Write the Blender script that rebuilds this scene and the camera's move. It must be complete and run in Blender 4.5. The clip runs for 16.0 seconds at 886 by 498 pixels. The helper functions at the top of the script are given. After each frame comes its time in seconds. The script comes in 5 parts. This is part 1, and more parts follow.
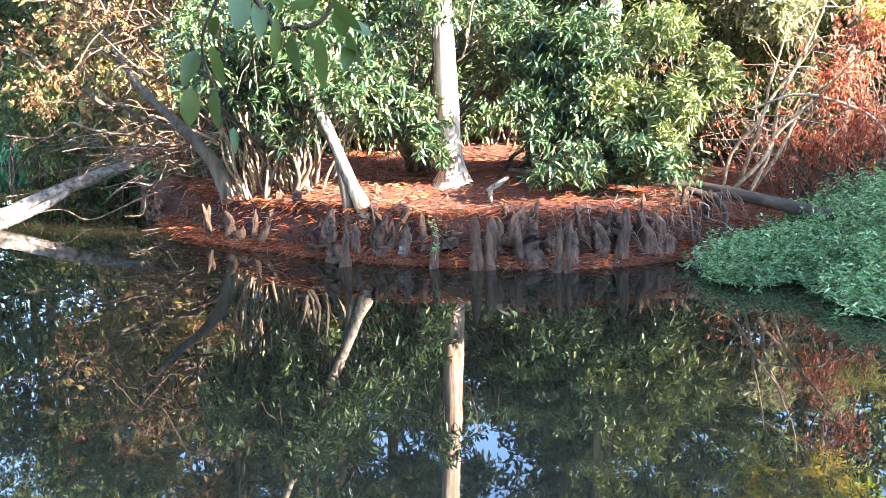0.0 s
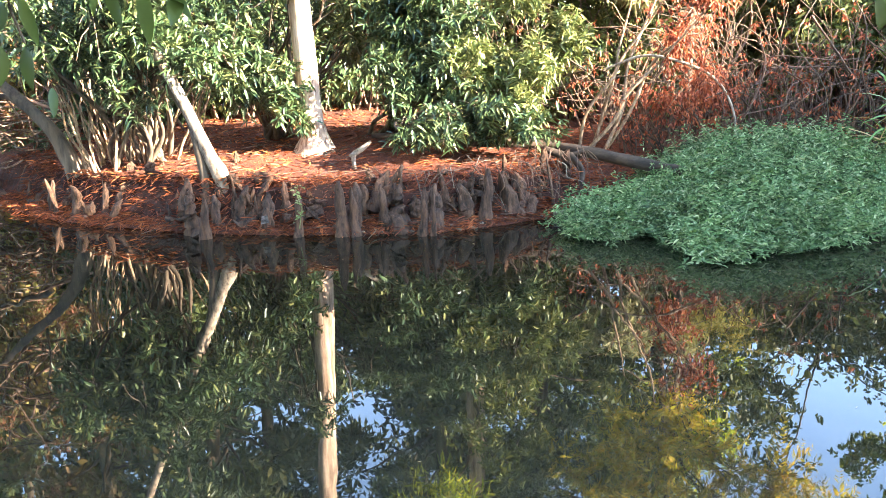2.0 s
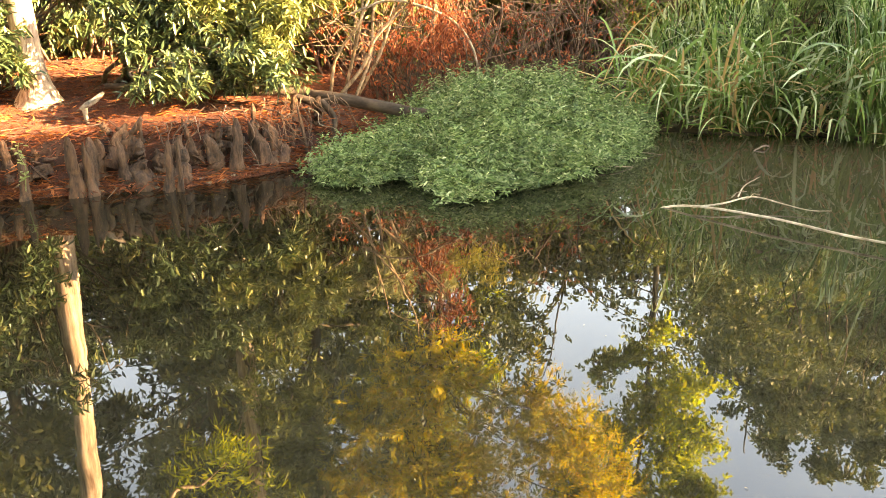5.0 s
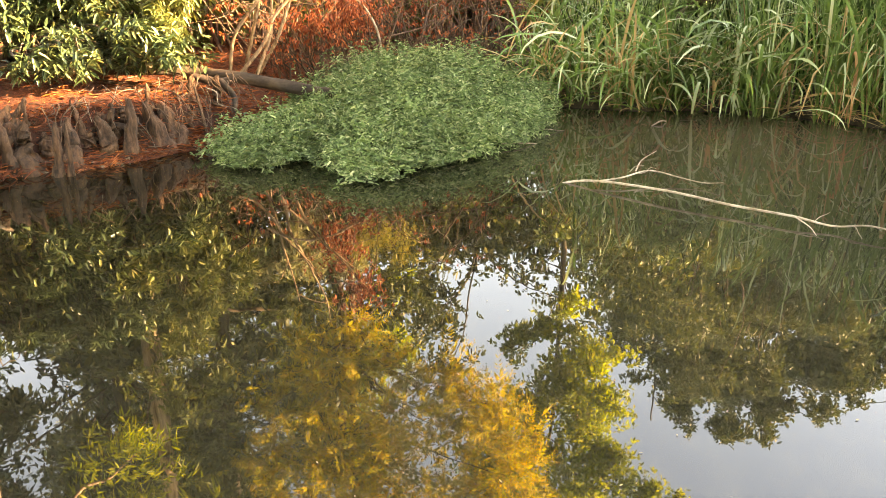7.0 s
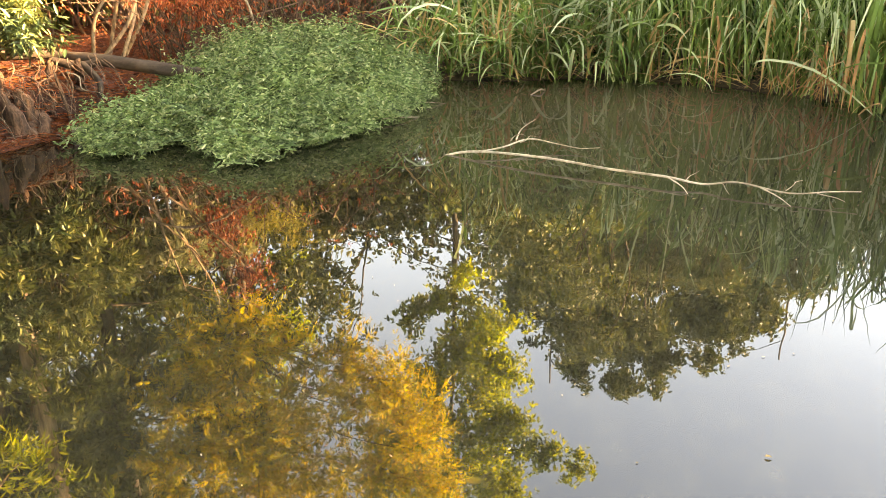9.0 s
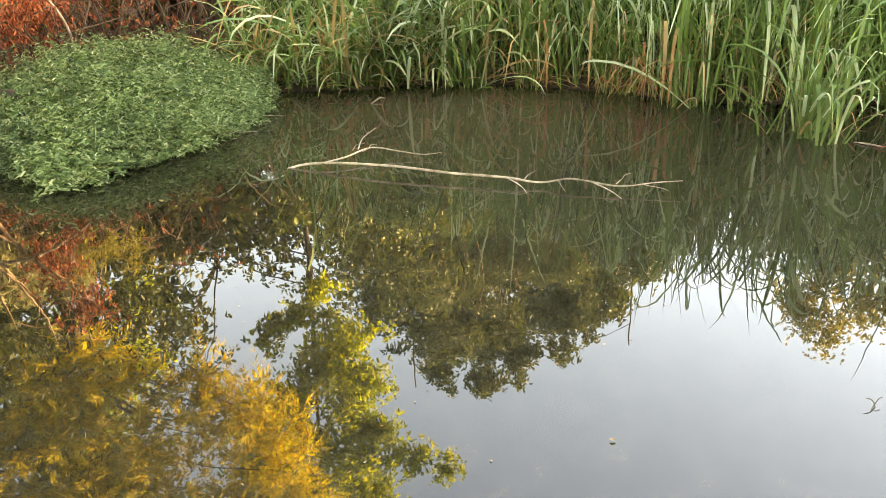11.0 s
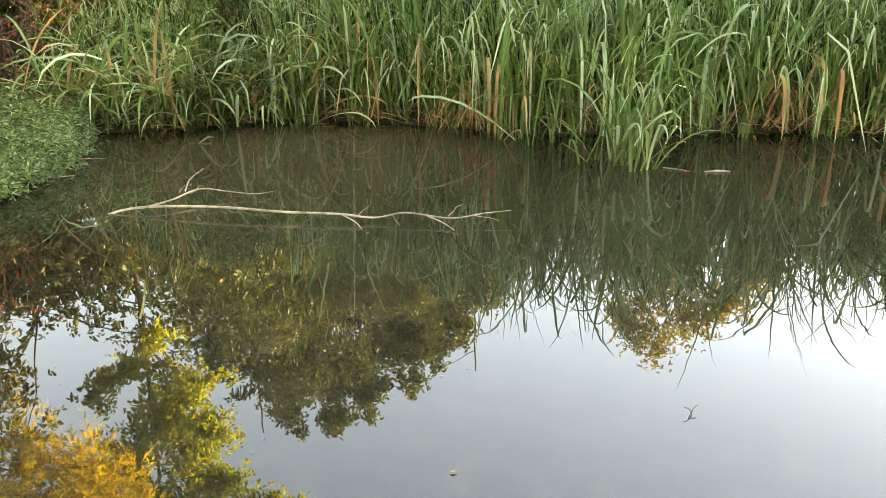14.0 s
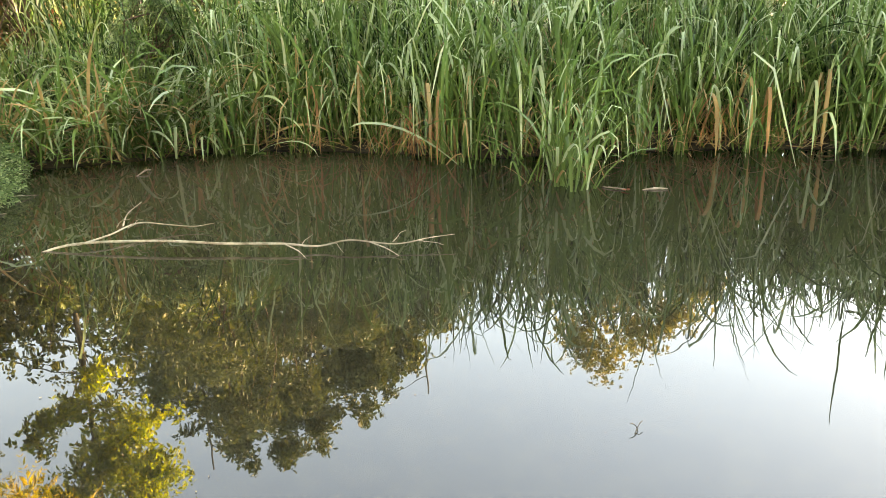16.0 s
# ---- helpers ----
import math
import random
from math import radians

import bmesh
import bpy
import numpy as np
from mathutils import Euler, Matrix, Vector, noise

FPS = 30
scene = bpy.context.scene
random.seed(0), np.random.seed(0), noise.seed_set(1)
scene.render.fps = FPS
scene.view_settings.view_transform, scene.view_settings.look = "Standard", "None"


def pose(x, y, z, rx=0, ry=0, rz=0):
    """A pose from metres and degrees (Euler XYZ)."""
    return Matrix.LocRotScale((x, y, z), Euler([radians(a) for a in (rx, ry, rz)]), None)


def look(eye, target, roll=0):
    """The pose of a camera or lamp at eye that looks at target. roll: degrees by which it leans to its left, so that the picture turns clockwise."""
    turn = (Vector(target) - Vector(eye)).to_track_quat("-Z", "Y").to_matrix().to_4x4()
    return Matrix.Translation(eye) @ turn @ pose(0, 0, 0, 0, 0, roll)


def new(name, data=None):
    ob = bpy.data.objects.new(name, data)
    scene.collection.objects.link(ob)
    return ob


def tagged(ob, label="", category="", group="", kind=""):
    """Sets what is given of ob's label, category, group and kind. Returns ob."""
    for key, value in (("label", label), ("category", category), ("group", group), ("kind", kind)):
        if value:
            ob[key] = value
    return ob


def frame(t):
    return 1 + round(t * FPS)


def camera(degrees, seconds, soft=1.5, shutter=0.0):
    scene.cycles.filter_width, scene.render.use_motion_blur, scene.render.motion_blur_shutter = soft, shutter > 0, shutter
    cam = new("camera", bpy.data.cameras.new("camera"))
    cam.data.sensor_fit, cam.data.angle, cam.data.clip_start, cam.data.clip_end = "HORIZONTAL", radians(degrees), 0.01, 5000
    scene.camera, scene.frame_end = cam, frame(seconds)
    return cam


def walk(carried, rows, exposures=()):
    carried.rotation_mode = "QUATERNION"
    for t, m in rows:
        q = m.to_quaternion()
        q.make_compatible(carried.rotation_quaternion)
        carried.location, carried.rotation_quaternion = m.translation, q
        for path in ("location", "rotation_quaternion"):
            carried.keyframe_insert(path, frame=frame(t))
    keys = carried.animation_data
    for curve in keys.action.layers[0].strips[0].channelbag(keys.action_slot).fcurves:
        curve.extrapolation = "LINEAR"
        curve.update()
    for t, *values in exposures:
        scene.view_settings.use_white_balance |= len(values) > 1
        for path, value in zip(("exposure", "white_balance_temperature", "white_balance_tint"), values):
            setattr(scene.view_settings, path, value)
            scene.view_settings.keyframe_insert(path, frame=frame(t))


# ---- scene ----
cam = camera(57.2, 16.0, soft=0.7)
# seconds, place of the eye, turn
ROWS = [
    (0.0, -0.000, -0.000, 1.638, 77.99, 1.46, -0.31),
    (0.5, 0.007, 0.015, 1.632, 77.56, 1.61, -2.59),
    (1.0, 0.011, 0.022, 1.629, 77.02, 1.63, -5.05),
    (1.5, 0.018, 0.019, 1.627, 76.32, 1.72, -7.50),
    (2.0, 0.036, 0.020, 1.620, 75.38, 1.73, -9.76),
    (2.5, 0.055, 0.008, 1.623, 74.37, 1.63, -12.22),
    (3.0, 0.073, -0.008, 1.625, 73.47, 1.39, -15.02),
    (3.5, 0.093, -0.008, 1.617, 72.83, 1.24, -17.77),
    (4.0, 0.108, -0.005, 1.613, 72.27, 1.14, -20.92),
    (4.5, 0.125, 0.002, 1.608, 71.83, 0.97, -23.87),
    (7.0, 0.201, -0.014, 1.595, 69.93, 0.29, -32.48),
    (7.5, 0.212, -0.023, 1.595, 69.49, 0.20, -34.01),
    (8.0, 0.234, -0.022, 1.586, 69.01, 0.22, -35.85),
    (8.5, 0.257, -0.031, 1.569, 68.53, 0.52, -37.97),
    (9.0, 0.265, -0.028, 1.575, 68.22, 0.90, -40.56),
    (9.5, 0.264, -0.030, 1.577, 68.22, 1.19, -43.39),
    (10.0, 0.286, -0.038, 1.573, 68.33, 1.29, -46.34),
    (12.5, 0.331, -0.074, 1.575, 69.42, 0.82, -57.67),
    (13.0, 0.338, -0.079, 1.580, 69.88, 0.61, -59.56),
    (13.5, 0.349, -0.078, 1.576, 70.38, 0.39, -61.32),
    (14.0, 0.356, -0.087, 1.583, 70.81, 0.38, -62.81),
    (14.5, 0.355, -0.096, 1.587, 71.31, 0.53, -64.17),
    (15.0, 0.360, -0.102, 1.589, 71.67, 0.87, -65.11),
    (15.5, 0.363, -0.111, 1.594, 72.03, 1.16, -66.05),
    (16.0, 0.367, -0.108, 1.589, 72.45, 1.23, -66.91),
]
# the picture starts cool, warms while the sunlit bank is in view and ends neutral
EXPOSURES = [
    (0.0, 4.38, 5600, 12), (2.5, 4.42, 6900, 13), (4.5, 4.5, 11500, 18),
    (7.0, 4.6, 13500, 22), (9.5, 4.6, 13500, 22), (12.5, 4.35, 12400, 15), (16.0, 4.3, 12200, 15),
]
walk(cam, [(t, pose(x, y, z, rx, ry, rz)) for t, x, y, z, rx, ry, rz in ROWS], EXPOSURES)

# ---- light ----
SUN_AZ, SUN_EL = 122.0, 22.0        # clockwise from ahead; height over the horizon
world = bpy.data.worlds.new("sky")
scene.world = world
world.use_nodes = True
wn, wl = world.node_tree.nodes, world.node_tree.links
sky = wn.new("ShaderNodeTexSky")
sky.sky_type, sky.sun_disc = "NISHITA", False
sky.sun_elevation, sky.sun_rotation = radians(SUN_EL), radians(SUN_AZ)
sky.air_density, sky.dust_density, sky.ozone_density = 1.0, 0.1, 0.6
haze = wn.new("ShaderNodeHueSaturation")
haze.inputs["Saturation"].default_value = 0.98
wl.new(sky.outputs[0], haze.inputs["Color"])
wl.new(haze.outputs[0], wn["Background"].inputs[0])
wn["Background"].inputs[1].default_value = 0.105
sun = new("sun", bpy.data.lights.new("sun", "SUN"))
sun.data.energy, sun.data.angle, sun.data.color = 4.6, radians(0.6), (1.0, 0.84, 0.62)
az, el = radians(SUN_AZ), radians(SUN_EL)
sun_way = Vector((math.sin(az) * math.cos(el), math.cos(az) * math.cos(el), math.sin(el)))
sun.matrix_world = look(sun_way * 50, (0, 0, 0))

rng = np.random.default_rng(7)


# ---- materials ----
def nodes_of(name):
    m = bpy.data.materials.new(name)
    m.use_nodes = True
    return m, m.node_tree.nodes, m.node_tree.links, m.node_tree.nodes["Principled BSDF"]


def ramp(n, stops):
    r = n.new("ShaderNodeValToRGB")
    while len(r.color_ramp.elements) < len(stops):
        r.color_ramp.elements.new(0.5)
    for e, (p, c) in zip(r.color_ramp.elements, stops):
        e.position, e.color = p, (*c, 1)
    return r


def tex(n, l, scale, detail=4.0, stretch=None, rough=0.55):
    t = n.new("ShaderNodeTexNoise")
    t.inputs["Scale"].default_value, t.inputs["Detail"].default_value, t.inputs["Roughness"].default_value = scale, detail, rough
    g = n.new("ShaderNodeNewGeometry")
    if stretch:
        mp = n.new("ShaderNodeMapping")
        mp.inputs["Scale"].default_value = stretch
        l.new(g.outputs["Position"], mp.inputs[0])
        l.new(mp.outputs[0], t.inputs["Vector"])
    else:
        l.new(g.outputs["Position"], t.inputs["Vector"])
    return t


def bumped(n, l, b, height, strength, distance):
    bu = n.new("ShaderNodeBump")
    bu.inputs["Strength"].default_value, bu.inputs["Distance"].default_value = strength, distance
    l.new(height, bu.inputs["Height"])
    l.new(bu.outputs[0], b.inputs["Normal"])


def mixed(n, l, a, b, fac, mode="MIX"):
    m = n.new("ShaderNodeMix")
    m.data_type, m.blend_type = "RGBA", mode
    for value, socket in ((fac, m.inputs[0]), (a, m.inputs[6]), (b, m.inputs[7])):
        if hasattr(value, "links"):
            l.new(value, socket)
        else:
            socket.default_value = value if isinstance(value, float) else (*value, 1)
    return m.outputs[2]


def leaf_material(name, stops, rough=0.45, through_leaf=0.3, patch=1.5):
    """Leaves: each its own colour, larger patches lighter or darker, light shining through."""
    m, n, l, b = nodes_of(name)
    g = n.new("ShaderNodeNewGeometry")
    r = ramp(n, stops)
    l.new(g.outputs["Random Per Island"], r.inputs[0])
    t = tex(n, l, patch, 2)
    v = ramp(n, [(0.3, (0.72, 0.72, 0.72)), (0.7, (1.2, 1.2, 1.15))])
    l.new(t.outputs["Fac"], v.inputs[0])
    c = mixed(n, l, r.outputs[0], v.outputs[0], 1.0, "MULTIPLY")
    l.new(c, b.inputs["Base Color"])
    b.inputs["Roughness"].default_value = rough
    tr = n.new("ShaderNodeBsdfTranslucent")
    l.new(c, tr.inputs[0])
    mx = n.new("ShaderNodeMixShader")
    mx.inputs[0].default_value = through_leaf
    l.new(b.outputs[0], mx.inputs[1])
    l.new(tr.outputs[0], mx.inputs[2])
    l.new(mx.outputs[0], n["Material Output"].inputs[0])
    return m


def bark_material(name, dark, light, scale=9.0, stretch=(1, 1, 0.16), depth=0.012, rough=0.9):
    m, n, l, b = nodes_of(name)
    t = tex(n, l, scale, 8, stretch, 0.65)
    r = ramp(n, [(0.33, dark), (0.66, light)])
    l.new(t.outputs["Fac"], r.inputs[0])
    t2 = tex(n, l, 2.3, 3)
    v = ramp(n, [(0.35, (0.7, 0.72, 0.7)), (0.65, (1.15, 1.12, 1.1))])
    l.new(t2.outputs["Fac"], v.inputs[0])
    l.new(mixed(n, l, r.outputs[0], v.outputs[0], 1.0, "MULTIPLY"), b.inputs["Base Color"])
    b.inputs["Roughness"].default_value = rough
    bumped(n, l, b, t.outputs["Fac"], 0.9, depth)
    return m


def ground_material():
    m, n, l, b = nodes_of("ground")
    g = n.new("ShaderNodeNewGeometry")
    fine, mid, wide = tex(n, l, 55, 6, (1, 1, 1), 0.7), tex(n, l, 6, 5), tex(n, l, 0.7, 3)
    litter = ramp(n, [(0.3, (0.025, 0.009, 0.005)), (0.5, (0.11, 0.026, 0.008)), (0.72, (0.26, 0.068, 0.02))])
    l.new(fine.outputs["Fac"], litter.inputs[0])
    tint = ramp(n, [(0.35, (0.55, 0.5, 0.5)), (0.65, (1.15, 1.1, 1.0))])
    l.new(mid.outputs["Fac"], tint.inputs[0])
    red = mixed(n, l, litter.outputs[0], tint.outputs[0], 1.0, "MULTIPLY")
    soil = ramp(n, [(0.3, (0.025, 0.02, 0.012)), (0.6, (0.07, 0.055, 0.03)), (0.75, (0.09, 0.1, 0.04))])
    l.new(mid.outputs["Fac"], soil.inputs[0])
    # the carpet of fallen needles lies round the cypress trees
    sep = n.new("ShaderNodeVectorMath")
    sep.operation = "DISTANCE"
    sep.inputs[1].default_value = (0.6, 10.5, 0.5)
    l.new(g.outputs["Position"], sep.inputs[0])
    add = n.new("ShaderNodeMath")
    add.operation = "MULTIPLY_ADD"
    l.new(wide.outputs["Fac"], add.inputs[0])
    add.inputs[1].default_value = 3.0
    l.new(sep.outputs["Value"], add.inputs[2])
    zone = n.new("ShaderNodeMapRange")
    zone.inputs["From Min"].default_value, zone.inputs["From Max"].default_value = 6.4, 8.2
    l.new(add.outputs[0], zone.inputs["Value"])
    # steep faces: bare soil, with shade put into the colour to darken it further
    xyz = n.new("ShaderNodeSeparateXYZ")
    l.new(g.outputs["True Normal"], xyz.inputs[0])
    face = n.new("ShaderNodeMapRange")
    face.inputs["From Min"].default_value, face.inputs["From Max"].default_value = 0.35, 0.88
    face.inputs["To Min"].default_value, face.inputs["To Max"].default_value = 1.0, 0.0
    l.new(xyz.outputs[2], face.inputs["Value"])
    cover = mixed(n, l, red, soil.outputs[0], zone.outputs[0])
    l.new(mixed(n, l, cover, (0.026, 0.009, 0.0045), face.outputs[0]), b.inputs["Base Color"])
    b.inputs["Roughness"].default_value = 0.95
    bumped(n, l, b, fine.outputs["Fac"], 1.0, 0.02)
    return m


def water_material():
    """Still murky pond water: dark silt below, a mirror above."""
    m, n, l, b = nodes_of("pond_water")
    n.remove(b)
    wide, fine = tex(n, l, 0.5, 3), tex(n, l, 7, 7, (1, 1, 1), 0.7)
    silt = ramp(n, [(0.35, (0.011, 0.0096, 0.0058)), (0.7, (0.016, 0.014, 0.0082))])
    l.new(wide.outputs["Fac"], silt.inputs[0])
    litter = ramp(n, [(0.45, (0.75, 0.75, 0.75)), (0.7, (1.7, 1.6, 1.4))])
    l.new(fine.outputs["Fac"], litter.inputs[0])
    d = n.new("ShaderNodeBsdfDiffuse")
    # water colour turns lighter and browner towards the reed margin
    g = n.new("ShaderNodeNewGeometry")
    along = n.new("ShaderNodeVectorMath")
    along.operation = "DOT_PRODUCT"
    along.inputs[1].default_value = (1.0, -0.2, 0.0)
    l.new(g.outputs["Position"], along.inputs[0])
    near = n.new("ShaderNodeMapRange")
    near.inputs["From Min"].default_value, near.inputs["From Max"].default_value = 2.6, 6.4
    l.new(along.outputs["Value"], near.inputs["Value"])
    murk = mixed(n, l, silt.outputs[0], (0.08, 0.067, 0.038), near.outputs[0])
    xyz = n.new("ShaderNodeSeparateXYZ")
    l.new(g.outputs["Position"], xyz.inputs[0])
    shallow = n.new("ShaderNodeMapRange")
    shallow.inputs["From Min"].default_value, shallow.inputs["From Max"].default_value = 4.6, 2.4
    l.new(xyz.outputs[1], shallow.inputs["Value"])
    murk = mixed(n, l, murk, (0.024, 0.022, 0.014), shallow.outputs[0])
    l.new(mixed(n, l, murk, litter.outputs[0], 1.0, "MULTIPLY"), d.inputs[0])
    gl = n.new("ShaderNodeBsdfGlossy")
    gl.inputs["Color"].default_value, gl.inputs["Roughness"].default_value = (0.95, 0.97, 1.0, 1), 0.012
    ripple = tex(n, l, 2.2, 2)
    bu = n.new("ShaderNodeBump")
    bu.inputs["Strength"].default_value, bu.inputs["Distance"].default_value = 0.05, 0.02
    l.new(ripple.outputs["Fac"], bu.inputs["Height"])
    l.new(bu.outputs[0], gl.inputs["Normal"])
    fr = n.new("ShaderNodeFresnel")
    fr.inputs["IOR"].default_value = 1.58
    mx = n.new("ShaderNodeMixShader")
    l.new(fr.outputs[0], mx.inputs[0])
    l.new(d.outputs[0], mx.inputs[1])
    l.new(gl.outputs[0], mx.inputs[2])
    l.new(mx.outputs[0], n["Material Output"].inputs[0])
    return m


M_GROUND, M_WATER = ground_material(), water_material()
M_CYPRESS = bark_material("cypress_bark", (0.16, 0.08, 0.045), (0.72, 0.54, 0.4), 22, (1, 1, 0.12))
M_BARK = bark_material("dark_bark", (0.035, 0.026, 0.018), (0.15, 0.11, 0.075), 14)
M_PALE = bark_material("pale_smooth_bark", (0.07, 0.045, 0.03), (0.58, 0.45, 0.33), 17, (1, 1, 0.45), 0.012)
M_SHOOT = bark_material("tan_shoot_bark", (0.09, 0.05, 0.03), (0.46, 0.32, 0.2), 30, (1, 1, 0.4), 0.006)
M_DRIFT = bark_material("weathered_driftwood", (0.07, 0.055, 0.04), (0.4, 0.33, 0.26), 16, (1, 1, 1), 0.014)
M_BLEACHED = bark_material("bleached_twig", (0.22, 0.17, 0.12), (0.72, 0.62, 0.5), 16, (1, 1, 1), 0.006)
M_GREYWOOD = bark_material("grey_dead_wood", (0.025, 0.02, 0.016), (0.27, 0.22, 0.18), 13, (1, 1, 1), 0.03)
M_LOG = bark_material("dead_log", (0.02, 0.013, 0.009), (0.09, 0.06, 0.04), 12, (0.4, 0.4, 1), 0.012)
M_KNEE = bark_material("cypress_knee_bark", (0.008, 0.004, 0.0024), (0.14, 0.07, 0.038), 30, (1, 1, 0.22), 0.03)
M_TWIG = bark_material("dry_twig", (0.05, 0.03, 0.02), (0.2, 0.12, 0.08), 20, (1, 1, 1), 0.002)
M_EVERGREEN = leaf_material("evergreen_leaf", [(0.0, (0.022, 0.046, 0.02)), (0.5, (0.05, 0.088, 0.036)), (0.85, (0.115, 0.155, 0.06)), (1.0, (0.24, 0.25, 0.1))], 0.36, 0.08)
# lighter and yellower than the evergreen leaf: sunlight put into the colour
M_BRIGHT = leaf_material("sunlit_young_leaf", [(0.0, (0.07, 0.105, 0.03)), (0.6, (0.155, 0.19, 0.06)), (1.0, (0.32, 0.31, 0.12))], 0.36, 0.2)
M_YELLOW = leaf_material("golden_autumn_needle", [(0.0, (0.42, 0.44, 0.04)), (0.5, (0.74, 0.6, 0.04)), (1.0, (0.82, 0.52, 0.06))], 0.6, 0.5)
M_LIME = leaf_material("yellow_green_leaf", [(0.0, (0.2, 0.27, 0.03)), (0.6, (0.45, 0.52, 0.04)), (1.0, (0.64, 0.6, 0.06))], 0.5, 0.58)
M_RUST = leaf_material("rust_dead_leaf", [(0.0, (0.13, 0.035, 0.018)), (0.5, (0.32, 0.08, 0.035)), (1.0, (0.52, 0.18, 0.08))], 0.7, 0.3)
M_BROWNGOLD = leaf_material("brown_autumn_leaf", [(0.0, (0.16, 0.08, 0.03)), (0.5, (0.3, 0.2, 0.06)), (1.0, (0.3, 0.3, 0.08))], 0.7, 0.3)
M_DULLGOLD = leaf_material("dull_gold_leaf", [(0.0, (0.17, 0.18, 0.045)), (0.6, (0.32, 0.29, 0.07)), (1.0, (0.44, 0.36, 0.1))], 0.6, 0.4, 0.6)
M_FARGREEN = leaf_material("far_tree_leaf", [(0.0, (0.05, 0.075, 0.02)), (0.6, (0.1, 0.13, 0.035)), (1.0, (0.22, 0.21, 0.06))], 0.55, 0.35, 0.4)
M_WEED = leaf_material("weed_leaf", [(0.0, (0.035, 0.07, 0.024)), (0.5, (0.15, 0.26, 0.09)), (0.85, (0.29, 0.4, 0.18)), (1.0, (0.52, 0.57, 0.32))], 0.55, 0.35, 2.0)
M_OLIVE = leaf_material("olive_leaf", [(0.0, (0.07, 0.1, 0.02)), (0.6, (0.15, 0.19, 0.035)), (1.0, (0.3, 0.29, 0.07))], 0.5, 0.3, 0.8)
M_RUSTGOLD = leaf_material("withered_leaf", [(0.0, (0.1, 0.03, 0.015)), (0.4, (0.22, 0.075, 0.03)), (0.75, (0.15, 0.12, 0.045)), (1.0, (0.1, 0.13, 0.045))], 0.7, 0.3)
M_REED = leaf_material("reed_blade", [(0.0, (0.016, 0.042, 0.01)), (0.45, (0.066, 0.155, 0.038)), (0.75, (0.28, 0.43, 0.15)), (1.0, (0.58, 0.68, 0.37))], 0.24, 0.42, 1.0)
# paler copy of the reed blade: sky sheen put into its colour
M_REEDPALE = leaf_material("pale_reed_blade", [(0.0, (0.27, 0.42, 0.2)), (0.6, (0.5, 0.62, 0.37)), (1.0, (0.7, 0.73, 0.48))], 0.34, 0.4, 1.0)
M_STRAW = leaf_material("dry_reed_blade", [(0.0, (0.3, 0.17, 0.07)), (0.6, (0.5, 0.34, 0.17)), (1.0, (0.62, 0.5, 0.3))], 0.7, 0.3, 1.0)
M_DEADREED = leaf_material("dead_reed_blade", [(0.0, (0.2, 0.08, 0.03)), (0.5, (0.42, 0.2, 0.09)), (1.0, (0.6, 0.38, 0.2))], 0.7, 0.3, 1.0)
M_NEAR = leaf_material("broad_green_leaf", [(0.0, (0.04, 0.065, 0.014)), (1.0, (0.09, 0.12, 0.025))], 0.45, 0.4, 6.0)
M_LITTER = leaf_material("fallen_needle", [(0.0, (0.045, 0.014, 0.008)), (0.55, (0.23, 0.05, 0.013)), (1.0, (0.42, 0.13, 0.035))], 0.8, 0.1, 2.5)
# pale as if in full sun: that light is in the leaf colour
M_PALELEAF = leaf_material("pale_sunlit_leaf", [(0.0, (0.2, 0.22, 0.1)), (0.6, (0.34, 0.34, 0.18)), (1.0, (0.5, 0.46, 0.26))], 0.35, 0.4)
M_GRASS = leaf_material("grass_blade", [(0.0, (0.06, 0.17, 0.07)), (1.0, (0.18, 0.32, 0.13))], 0.5, 0.3, 0.8)


# ---- mesh building ----
class Geo:
    """Gathers vertices and faces for one mesh."""

    def __init__(self):
        self.v, self.f, self.n = [], [], 0

    def add(self, v, f):
        v = np.asarray(v, float).reshape(-1, 3)
        self.v.append(v)
        self.f.extend((np.asarray(f) + self.n).tolist())
        self.n += len(v)


def mesh_of(name, geo, material, smooth=True):
    me = bpy.data.meshes.new(name)
    v = np.concatenate(geo.v) if geo.v else np.zeros((0, 3))
    me.from_pydata(v.tolist(), [], geo.f)
    me.polygons.foreach_set("use_smooth", np.full(len(me.polygons), smooth))
    me.materials.append(material)
    return me


def thing(name, label, category, group="", kind="", at=None):
    ob = new(name)
    ob.empty_display_size = 0.2
    if at is not None:
        ob.matrix_world = Matrix.Translation(at)
    return tagged(ob, label, category, group, kind)


def single(name, geo, material, label, category, group="", kind="", smooth=True):
    return tagged(new(name, mesh_of(name, geo, material, smooth)), label, category, group, kind)


def part(name, geo, material, parent, label="", smooth=True):
    """One mesh as a part of a thing; its vertices are in the world's metres."""
    ob = new(name, mesh_of(name, geo, material, smooth))
    ob.parent = parent
    top = parent
    shift = Vector((0, 0, 0))
    while top:
        shift += top.matrix_basis.translation
        top = top.parent
    ob.matrix_basis = Matrix.Translation(-shift)
    if label:
        ob["label"] = label
    return ob


